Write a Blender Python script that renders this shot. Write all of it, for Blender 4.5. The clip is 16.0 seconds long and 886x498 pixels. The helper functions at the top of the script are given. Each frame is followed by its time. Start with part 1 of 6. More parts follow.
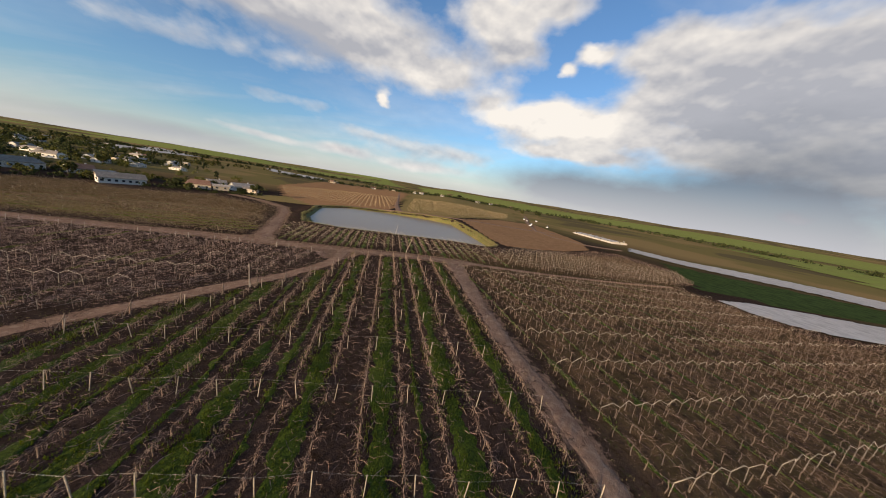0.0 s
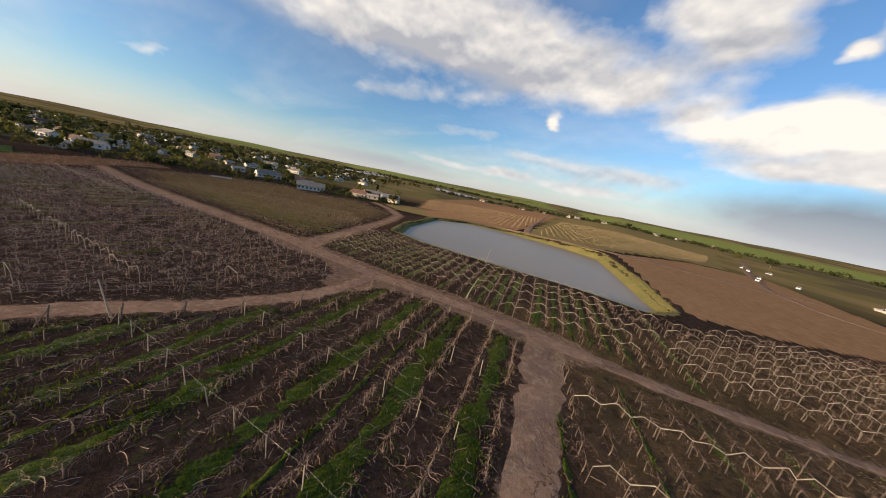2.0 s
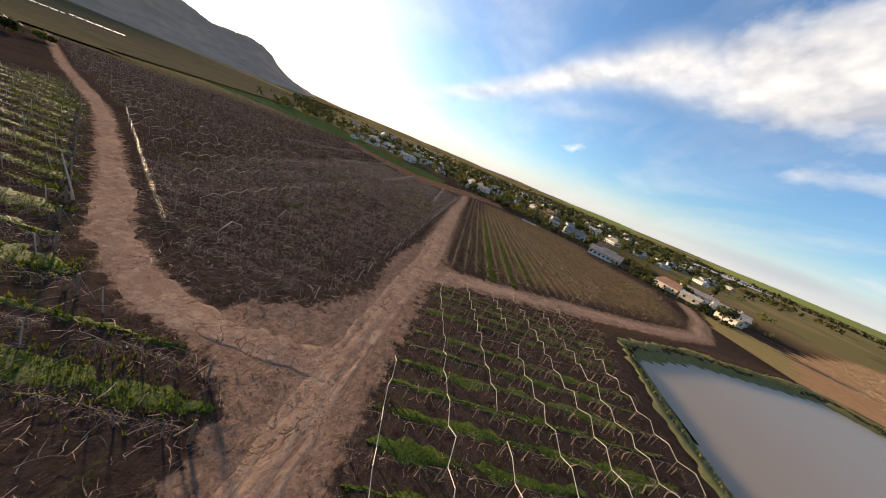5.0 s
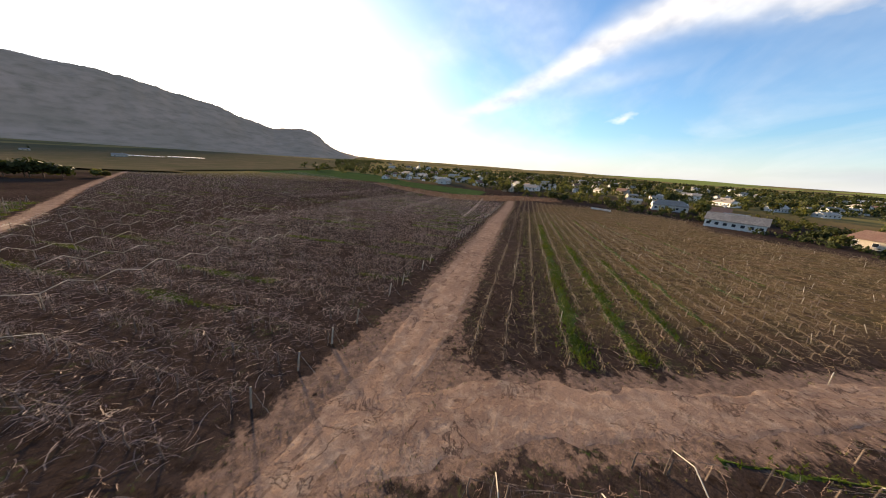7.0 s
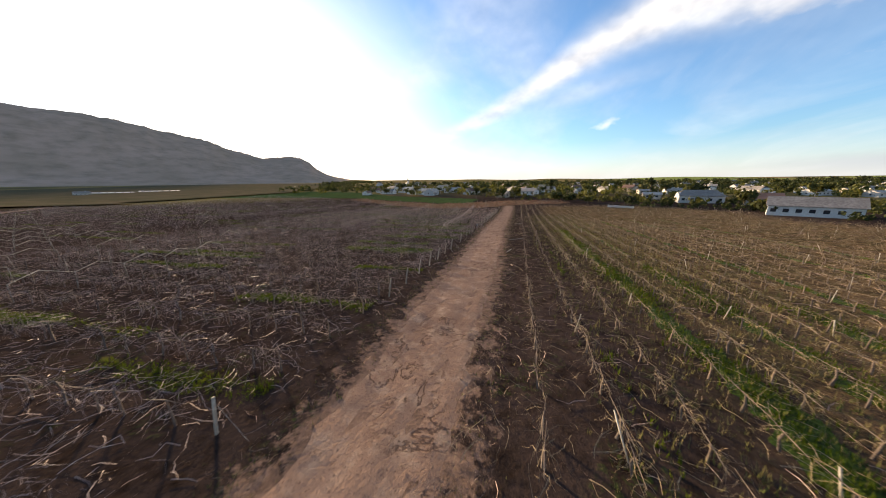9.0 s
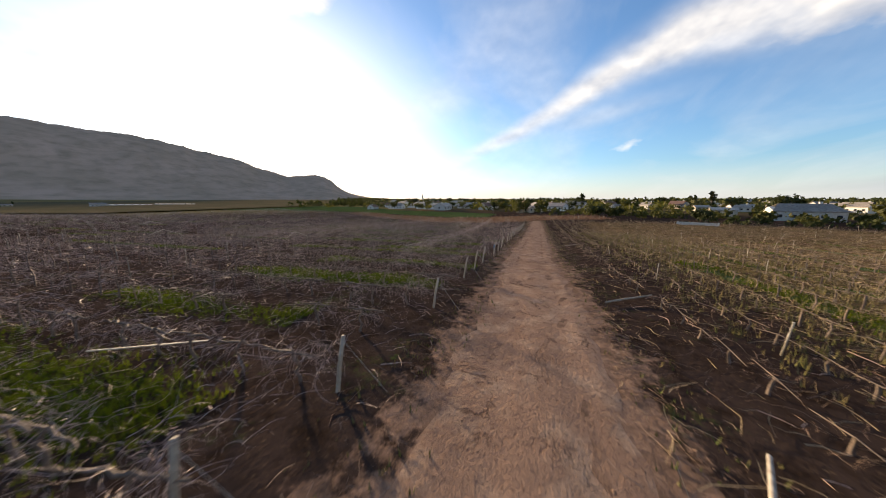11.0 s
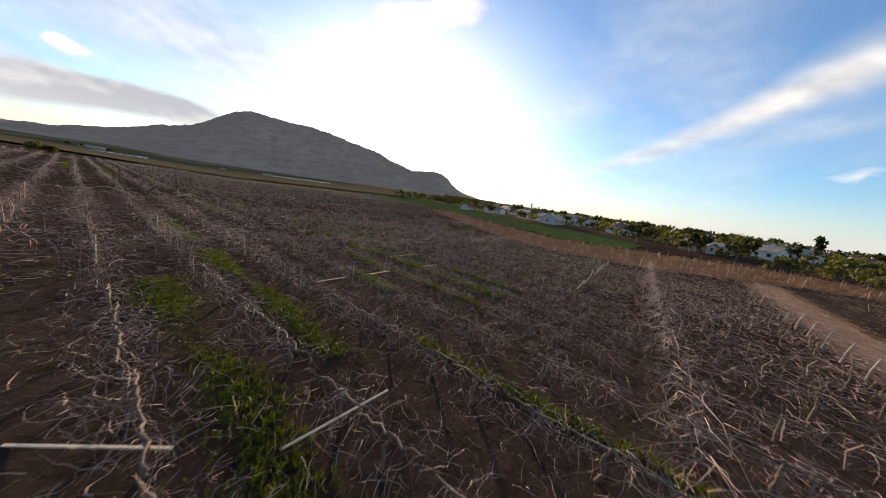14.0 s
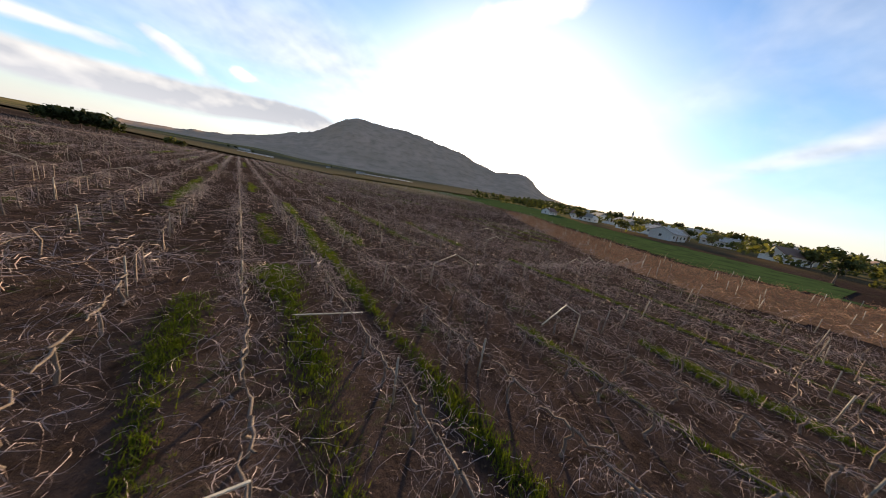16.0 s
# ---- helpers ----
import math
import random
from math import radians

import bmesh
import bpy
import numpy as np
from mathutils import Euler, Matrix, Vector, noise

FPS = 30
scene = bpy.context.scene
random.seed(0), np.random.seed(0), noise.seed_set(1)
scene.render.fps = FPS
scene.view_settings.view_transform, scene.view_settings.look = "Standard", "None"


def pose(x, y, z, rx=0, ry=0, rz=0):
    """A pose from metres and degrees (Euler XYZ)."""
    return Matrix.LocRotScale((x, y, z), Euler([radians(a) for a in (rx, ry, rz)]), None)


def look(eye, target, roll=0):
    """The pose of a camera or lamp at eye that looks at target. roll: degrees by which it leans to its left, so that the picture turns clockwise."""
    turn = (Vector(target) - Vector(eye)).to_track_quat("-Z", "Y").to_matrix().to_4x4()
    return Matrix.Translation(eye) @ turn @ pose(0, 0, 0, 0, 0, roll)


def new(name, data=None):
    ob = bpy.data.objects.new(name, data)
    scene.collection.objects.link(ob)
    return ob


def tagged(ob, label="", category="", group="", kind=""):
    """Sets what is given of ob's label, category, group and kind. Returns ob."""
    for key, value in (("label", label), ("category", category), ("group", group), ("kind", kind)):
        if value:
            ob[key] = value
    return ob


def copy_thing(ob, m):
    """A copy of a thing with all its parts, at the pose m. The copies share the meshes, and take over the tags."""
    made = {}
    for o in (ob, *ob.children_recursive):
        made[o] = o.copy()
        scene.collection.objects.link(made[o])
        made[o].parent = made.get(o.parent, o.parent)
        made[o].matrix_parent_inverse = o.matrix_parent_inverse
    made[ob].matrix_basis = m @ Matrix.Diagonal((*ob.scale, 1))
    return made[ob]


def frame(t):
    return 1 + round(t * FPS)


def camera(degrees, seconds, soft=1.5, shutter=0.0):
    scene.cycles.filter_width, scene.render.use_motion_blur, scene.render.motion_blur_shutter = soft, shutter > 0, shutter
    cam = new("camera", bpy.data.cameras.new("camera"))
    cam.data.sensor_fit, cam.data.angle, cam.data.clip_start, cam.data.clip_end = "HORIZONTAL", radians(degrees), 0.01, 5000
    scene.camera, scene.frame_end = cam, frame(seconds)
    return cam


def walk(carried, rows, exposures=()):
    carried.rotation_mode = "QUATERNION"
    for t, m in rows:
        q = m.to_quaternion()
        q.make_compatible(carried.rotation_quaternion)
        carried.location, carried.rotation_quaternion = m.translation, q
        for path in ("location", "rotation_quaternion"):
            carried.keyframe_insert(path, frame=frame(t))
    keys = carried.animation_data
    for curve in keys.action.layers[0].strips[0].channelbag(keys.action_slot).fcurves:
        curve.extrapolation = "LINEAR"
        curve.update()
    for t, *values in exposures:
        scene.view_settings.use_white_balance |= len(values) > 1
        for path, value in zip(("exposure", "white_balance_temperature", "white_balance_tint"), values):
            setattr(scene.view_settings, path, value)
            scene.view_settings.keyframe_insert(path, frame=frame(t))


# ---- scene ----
cam = camera(117.0, 16.0, soft=1.0, shutter=0.1)
PATH = [
    (0, (0.012, 0.02, 17.537), (0.015, 1.976, 17.121), 9.0),
    (0.5, (3.016, 8.794, 17.549), (2.795, 10.733, 17.113), 10.1),
    (1, (5.164, 17.599, 17.368), (4.697, 19.494, 16.932), 10.8),
    (1.5, (6.099, 26.15, 16.772), (5.372, 27.963, 16.337), 11.4),
    (2, (6.392, 34.24, 15.899), (5.381, 35.905, 15.447), 11.3),
    (2.5, (5.366, 41.755, 15.235), (4.09, 43.227, 14.783), 12.4),
    (3, (3.979, 48.863, 14.96), (2.431, 50.048, 14.516), 16.2),
    (3.5, (1.418, 55.437, 14.707), (-0.347, 56.255, 14.242), 19.8),
    (4, (-1.725, 60.979, 14.45), (-3.608, 61.419, 13.938), 23.9),
    (4.2, (-3.283, 63.163, 14.43), (-5.188, 63.447, 13.89), 25.3),
    (6.3, (-26.494, 72.27, 12.939), (-28.302, 71.685, 12.315), 12.4),
    (6.5, (-29.431, 72.1, 12.271), (-31.239, 71.494, 11.666), 10.2),
    (7, (-36.972, 71.321, 10.381), (-38.784, 70.707, 9.798), 4.3),
    (7.5, (-44.046, 70.333, 8.509), (-45.876, 69.742, 7.962), 1.0),
    (8, (-51.148, 69.442, 7.205), (-52.989, 68.847, 6.699), 0.3),
    (8.5, (-58.108, 68.356, 6.096), (-59.95, 67.753, 5.604), 0.1),
    (10.8, (-89.925, 61.871, 0.757), (-91.76, 61.158, 0.406), -0.2),
    (11, (-92.879, 61.444, 0.663), (-94.706, 60.705, 0.322), 0.5),
    (11.5, (-100.118, 59.78, 0.6), (-101.909, 58.955, 0.267), 2.2),
    (12, (-106.45, 57.521, 0.48), (-108.196, 56.610, 0.132), 4.2),
    (12.5, (-112.685, 55.509, 0.36), (-114.367, 54.487, 0.006), 5.7),
    (13, (-118.643, 52.683, 0.32), (-120.252, 51.548, -0.03), 7.0),
    (13.5, (-124.221, 50.044, 0.26), (-125.745, 48.796, -0.088), 8.1),
    (14, (-129.084, 47.346, 0.12), (-130.52, 46.003, -0.248), 8.7),
    (14.5, (-133.423, 44.632, -0.05), (-134.757, 43.197, -0.45), 10.0),
    (15, (-136.957, 42.165, -0.2), (-138.186, 40.649, -0.64), 11.0),
    (15.5, (-139.77, 39.916, -0.35), (-140.896, 38.327, -0.804), 11.5),
    (16, (-142.242, 38.062, -0.4), (-143.24, 36.388, -0.85), 10.8),
]
walk(cam, [(t, look(eye, target, roll)) for t, eye, target, roll in PATH],
     exposures=[(t, stops, 6950, 11) for t, stops in ((0.0, 0.72), (2.0, 0.82), (4.2, 1.05), (6.5, 1.36), (8.7, 1.36), (11.0, 1.16), (13.5, 1.05), (16.0, 1.2))])

# ------------------------------------------------------------------ light
SUN_AZ, SUN_EL = 146.0, 9.0          # azimuth to the left of +y, elevation
sun_dir = Vector((-math.sin(radians(SUN_AZ)) * math.cos(radians(SUN_EL)),
                  math.cos(radians(SUN_AZ)) * math.cos(radians(SUN_EL)), math.sin(radians(SUN_EL))))
sun = new("sun", bpy.data.lights.new("sun", "SUN"))
sun.data.energy, sun.data.angle, sun.data.color = 5.0, radians(4.0), (1.0, 0.76, 0.50)
sun.matrix_world = Matrix.Translation((0, 0, 60)) @ sun_dir.to_track_quat("Z", "Y").to_matrix().to_4x4()


def node(tree, kind, inputs=None, **props):
    n = tree.nodes.new(kind)
    if "operation" in props:
        n.operation = props["operation"]
    if "use_clamp" in props:
        n.use_clamp = props["use_clamp"]
    if "data_type" in props:
        n.data_type, n.blend_type = props["data_type"], props["blend_type"]
    if "attribute_name" in props:
        n.attribute_name = props["attribute_name"]
    for key, value in (inputs or {}).items():
        if isinstance(value, bpy.types.NodeSocket):
            tree.links.new(value, n.inputs[key])
        else:
            n.inputs[key].default_value = value
    return n


def maths(tree, op, a, b=0.0, c=None, clamp=False):
    d = {0: a, 1: b}
    if c is not None:
        d[2] = c
    return node(tree, "ShaderNodeMath", d, operation=op, use_clamp=clamp).outputs[0]


def mixc(tree, fac, a, b, blend="MIX"):
    return node(tree, "ShaderNodeMix", {0: fac, 6: a, 7: b}, data_type="RGBA", blend_type=blend).outputs[2]


def ramp(tree, fac, *stops):
    n = node(tree, "ShaderNodeValToRGB", {0: fac})
    e = n.color_ramp.elements
    while len(e) < len(stops):
        e.new(0.5)
    for el, (p, c) in zip(e, stops):
        el.position, el.color = p, c
    return n.outputs[0]


def grey(v):
    return (v, v, v, 1)


def heading(az, el):
    """The direction at an azimuth to the left of +y and an elevation."""
    a, e = radians(az), radians(el)
    return Vector((-math.sin(a) * math.cos(e), math.cos(a) * math.cos(e), math.sin(e)))


# clouds as soft ellipses on the sky: azimuth, elevation, half width, half height, tilt, weight
LONG_CLOUD = ((60, 24, 11, 4.6, -4, 0.62), (46, 26.5, 12, 5.5, 0, 1.0), (31, 25, 11, 5.2, 8, 1.0), (17, 22, 9, 4.2, 10, 0.95), (5, 20, 7, 3.0, 14, 0.8), (-4, 17.4, 4.5, 2.0, 20, 0.7))
HIGH_CLOUD = ((-1, 30, 4.5, 3.5, 0, 0.9), (-7, 26, 4.2, 3.8, 0, 1.0), (-13, 31, 5, 2.6, 0, 0.9))
HEAP_CLOUD = ((-8, 14.4, 4.5, 2.1, 0, 0.9), (-17, 15.6, 6, 2.8, 0, 1.2), (-24, 14.5, 4.0, 2.3, 0, 1.0), (-24.5, 9.4, 5, 1.6, 0, 0.9), (-15, 10.3, 7, 1.9, 0, 0.8))
PUFFS = ((15.8, 14.1, 1.5, 1.1, 0, 1.0), (-21.8, 24.9, 2.4, 1.2, 0, 1.0), (-17.2, 22.8, 1.5, 1.1, 0, 0.9), (-49.4, 4.0, 1.5, 0.5, 0, 0.9), (79, 9.6, 2.2, 0.55, 8, 0.34), (-172.6, 10.3, 1.8, 0.9, 0, 0.9))
EAST_CLOUD = ((-31, 24.5, 5, 3.6, 0, 0.8), (-38, 22.5, 8, 4.8, 0, 1.0), (-47, 20, 9, 4.6, 0, 1.0), (-57, 17, 9, 4.8, 0, 0.9), (-31, 18, 7, 2.4, 0, 0.7), (-29, 13.4, 7, 2.0, 8, 0.7), (-43, 12, 11, 3.2, 4, 0.9), (-58, 9.5, 11, 4.2, 0, 0.9))
FEATHER = ((106, 9.5, 8, 1.6, 24, 0.35), (99, 12.6, 7, 1.4, 24, 0.5), (90, 17.0, 7, 1.8, 24, 0.62), (82, 20.8, 7, 2.2, 22, 0.85), (73, 23.5, 7, 3.0, 14, 0.95), (64, 22.5, 7, 3.0, -4, 0.8), (84, 14.5, 10, 1.6, 12, 0.35), (118, 17, 12, 3.5, 20, 0.4), (188, 17, 26, 8, 0, 0.45), (170, 14, 14, 6, 0, 0.4))
SUN_CLOUD = ((153, 24, 4.0, 1.8, 18, 0.9), (145, 27.5, 5, 2.3, 10, 1.0), (137, 30.5, 5, 2.0, 6, 0.9))
WEST_BANK = ((-155, 9.2, 7, 1.0, 0, 0.62), (-165, 10.8, 5.0, 1.2, -24, 0.62), (-152, 4.8, 9, 1.5, 0, 1.1), (-162, 5.2, 9, 1.5, 0, 1.1), (-171, 6.0, 8, 1.5, 0, 1.1), (-180, 6.8, 7, 1.4, 0, 1.0), (174, 5.5, 6, 1.2, 0, 0.7))
LOW_BANK = ((12, 5.6, 16, 2.0, -3, 0.28), (34, 4.4, 8, 0.7, -4, 0.5), (22, 4.5, 5, 0.9, -2, 0.62), (7, 3.8, 9, 1.0, 0, 0.5), (16, 8.2, 10, 1.2, -4, 0.42), (0, 7.5, 8, 1.6, -4, 0.5), (44, 15, 16, 1.6, 6, 0.3), (30, 11, 14, 1.2, 4, 0.28))
# shaded bases and rain
BASES = ((-50, 21, 15, 5, 0, 0.55), (45, 21.5, 16, 3.2, 0, 0.9), (24, 20, 12, 2.6, 8, 0.8), (-6, 23.5, 5, 2.0, 0, 0.5), (-45, 16, 14, 3.0, 0, 0.9), (-40, 20, 9, 2.0, 0, 0.4), (-16, 12.3, 9, 1.0, 0, 0.4), (-57, 10, 12, 4, 0, 0.8), (-158, 4.0, 18, 1.7, 0, 1.0), (-176, 5.2, 9, 1.6, 0, 1.0), (-165, 9, 16, 4, 0, 0.4), (8, 7.4, 12, 0.8, 0, 0.7))


def build_sky():
    world = bpy.data.worlds.new("sky")
    scene.world = world
    world.use_nodes = True
    t = world.node_tree
    t.nodes.clear()
    sky = node(t, "ShaderNodeTexSky")
    sky.sky_type, sky.sun_disc = "NISHITA", False
    sky.sun_elevation, sky.sun_rotation = radians(SUN_EL), radians(-SUN_AZ)
    sky.air_density, sky.dust_density, sky.ozone_density = 1.0, 0.8, 4.0
    geo = node(t, "ShaderNodeTexCoord").outputs["Generated"]
    sep = node(t, "ShaderNodeSeparateXYZ", {0: geo})
    z = maths(t, "MAXIMUM", sep.outputs[2], 0.0)
    # the layer of cloud as a plane overhead: direction over height
    k = maths(t, "DIVIDE", 1.0, maths(t, "ADD", z, 0.16))
    plane = node(t, "ShaderNodeCombineXYZ", {0: maths(t, "MULTIPLY", sep.outputs[0], k), 1: maths(t, "MULTIPLY", sep.outputs[1], k), 2: 0.0}).outputs[0]
    # billows: the direction pushed about by turbulence at two scales
    tall = node(t, "ShaderNodeVectorMath", {0: geo, 1: (1.0, 1.0, 1.7)}, operation="MULTIPLY").outputs[0]
    coarse = node(t, "ShaderNodeTexNoise", {"Vector": tall, "Scale": 6.0, "Detail": 4.0, "Roughness": 0.5})
    push = node(t, "ShaderNodeVectorMath", {0: coarse.outputs[1], 1: (0.5, 0.5, 0.5)}, operation="SUBTRACT").outputs[0]
    push = node(t, "ShaderNodeVectorMath", {0: push, 1: (0.15, 0.15, 0.10)}, operation="MULTIPLY").outputs[0]
    bent = node(t, "ShaderNodeVectorMath", {0: geo, 1: push}, operation="ADD").outputs[0]

    def ellipses(rows, where):
        total = None
        for az, el, wide, high, tilt, weight in rows:
            d = heading(az, el)
            place = node(t, "ShaderNodeMapping", {0: where, 1: d, 2: (d.to_track_quat("-Z", "Y").to_matrix() @ Matrix.Rotation(radians(tilt), 3, "Z")).to_euler(), 3: (math.sin(radians(wide)), math.sin(radians(high)), 0.5)})
            place.vector_type = "TEXTURE"
            far = node(t, "ShaderNodeVectorMath", {0: place.outputs[0], 1: place.outputs[0]}, operation="DOT_PRODUCT").outputs["Value"]
            total = maths(t, "MULTIPLY_ADD", maths(t, "POWER", 0.3679, far), weight, total if total is not None else 0.0)
        return total

    def lobe(az, el, tight, amount):
        dot = node(t, "ShaderNodeVectorMath", {0: geo, 1: heading(az, el)}, operation="DOT_PRODUCT").outputs["Value"]
        return maths(t, "MULTIPLY", maths(t, "POWER", maths(t, "MAXIMUM", dot, 0.0), tight), amount)

    heaped = ellipses(LONG_CLOUD + HIGH_CLOUD + HEAP_CLOUD + PUFFS + EAST_CLOUD + SUN_CLOUD, bent)
    drawn = node(t, "ShaderNodeVectorMath", {0: geo, 1: node(t, "ShaderNodeVectorMath", {0: push, 1: (0.35, 0.35, 0.22)}, operation="MULTIPLY").outputs[0]}, operation="ADD").outputs[0]
    layered = ellipses(WEST_BANK + LOW_BANK, drawn)
    grain = node(t, "ShaderNodeTexNoise", {"Vector": tall, "Scale": 15.0, "Detail": 6.0, "Roughness": 0.55}).outputs[0]
    sunward = node(t, "ShaderNodeTexNoise", {"Vector": node(t, "ShaderNodeVectorMath", {0: tall, 1: (0.0, 0.0, 0.03)}, operation="ADD").outputs[0], "Scale": 6.0, "Detail": 4.0, "Roughness": 0.5}).outputs[0]
    here = maths(t, "MULTIPLY_ADD", maths(t, "SUBTRACT", grain, 0.5), 0.46, maths(t, "ADD", heaped, layered))
    mask = ramp(t, here, (0.17, grey(0)), (0.42, grey(0.6)), (0.70, grey(0.97)))
    wisps = node(t, "ShaderNodeMapping", {0: plane, 2: (0, 0, radians(-35)), 3: (0.55, 1.2, 1)}).outputs[0]
    thin = node(t, "ShaderNodeTexNoise", {"Vector": wisps, "Scale": 0.9, "Detail": 7.0, "Roughness": 0.55, "Distortion": 0.5}).outputs[0]
    combed = maths(t, "MULTIPLY", ellipses(FEATHER, drawn), maths(t, "MULTIPLY_ADD", thin, 2.6, -0.35, clamp=True))
    combed = ramp(t, combed, (0.02, grey(0)), (0.35, grey(0.34)), (0.9, grey(0.86)))
    thin = ramp(t, thin, (0.46, grey(0)), (0.80, grey(0.45)))
    cover = maths(t, "MAXIMUM", maths(t, "MAXIMUM", mask, thin), combed)
    lit = maths(t, "MULTIPLY_ADD", maths(t, "SUBTRACT", coarse.outputs[0], sunward), 3.0, 0.52, clamp=True)
    lit = maths(t, "SUBTRACT", maths(t, "MULTIPLY_ADD", ellipses(HEAP_CLOUD[:3] + PUFFS + SUN_CLOUD + WEST_BANK[:2], bent), 0.75, lit), maths(t, "MULTIPLY", ellipses(BASES, bent), 0.6), clamp=True)
    shade = mixc(t, lit, (0.43, 0.45, 0.51, 1), (0.93, 0.90, 0.86, 1))
    shade = mixc(t, 1.0, shade, grey(CLOUD), "MULTIPLY")
    air = mixc(t, 1.0, sky.outputs[0], (1.14, 1.11, 1.12, 1), "MULTIPLY")
    col = mixc(t, cover, air, shade)
    # rain low in the east, far hills of grey vapour in the north-west, bright haze round the sun
    rain = maths(t, "ADD", lobe(-48, 0, 26, 0.95), ellipses(((46, 2.2, 16, 1.5, 0, 0.6), (-21, 3.6, 15, 4.2, 0, 0.85)), drawn))
    bank = ramp(t, maths(t, "MULTIPLY_ADD", maths(t, "SUBTRACT", grain, 0.5), 0.25, rain), (0.22, grey(0)), (0.75, grey(0.9)))
    col = mixc(t, bank, col, mixc(t, 1.0, (0.37, 0.44, 0.56, 1), grey(CLOUD * 0.50), "MULTIPLY"))
    glow = ramp(t, maths(t, "ADD", lobe(146, 9, 22, 1.0), lobe(126, 10, 16, 0.34)), (0.1, grey(0)), (1.0, grey(0.8)))
    col = mixc(t, glow, col, mixc(t, 1.0, (1.0, 0.97, 0.93, 1), grey(CLOUD * 1.25), "MULTIPLY"))
    # pale vapour low over the horizon
    low = ramp(t, sep.outputs[2], (0.0, grey(0.62)), (0.12, grey(0.0)))
    col = mixc(t, low, col, mixc(t, 1.0, (0.88, 0.90, 1.0, 1), grey(CLOUD * 0.80), "MULTIPLY"))
    back = node(t, "ShaderNodeBackground", {0: col, 1: 0.122})
    node(t, "ShaderNodeOutputWorld", {0: back.outputs[0]})


CLOUD = 5.1
build_sky()

# ------------------------------------------------------------------ materials


def material(name, rough=0.8, metal=0.0):
    m = bpy.data.materials.new(name)
    m.use_nodes = True
    t = m.node_tree
    b = t.nodes["Principled BSDF"]
    b.inputs["Roughness"].default_value, b.inputs["Metallic"].default_value = rough, metal
    return m, t, b


def noise_tex(t, vec, scale, detail=4.0, rough=0.55, dist=0.0):
    return node(t, "ShaderNodeTexNoise", {"Vector": vec, "Scale": scale, "Detail": detail, "Roughness": rough, "Distortion": dist}).outputs[0]


def bump(t, b, height, strength, distance):
    t.links.new(node(t, "ShaderNodeBump", {"Height": height, "Strength": strength, "Distance": distance}).outputs[0], b.inputs["Normal"])


def rgb(r, g, b):
    return (r, g, b, 1)


def mottled(name, a, b_, c, scales=(0.15, 3.0), rough=0.85, relief=0.04, fine=14.0, metal=0.0, spread=0.0, gloss=0.5, thin=0.0):
    """A surface in three colours that vary at two scales, with fine relief; spread varies it from object to object."""
    m, t, b = material(name, rough, metal)
    b.inputs["Specular IOR Level"].default_value = gloss
    vec = node(t, "ShaderNodeTexCoord").outputs["Object"]
    n1 = noise_tex(t, vec, scales[0], 5.0, 0.6)
    n2 = noise_tex(t, vec, scales[1], 6.0, 0.6)
    col = mixc(t, ramp(t, n1, (0.35, grey(0)), (0.65, grey(1))), a, b_)
    col = mixc(t, ramp(t, n2, (0.42, grey(0)), (0.7, grey(1))), col, c)
    if spread:
        r = node(t, "ShaderNodeObjectInfo").outputs["Random"]
        col = mixc(t, 1.0, col, ramp(t, r, (0.0, grey(1 - spread)), (1.0, grey(1.0))), "MULTIPLY")
    t.links.new(col, b.inputs["Base Color"])
    if relief:
        bump(t, b, noise_tex(t, vec, fine, 6.0, 0.65), 0.8, relief)
    if thin:
        # light that comes through thin blades and leaves
        through_light = node(t, "ShaderNodeBsdfTranslucent", {0: mixc(t, 1.0, col, rgb(1.0, 0.95, 0.45), "MULTIPLY")})
        both = node(t, "ShaderNodeMixShader", {0: thin, 1: b.outputs[0], 2: through_light.outputs[0]})
        t.links.new(both.outputs[0], t.nodes["Material Output"].inputs[0])
    return m




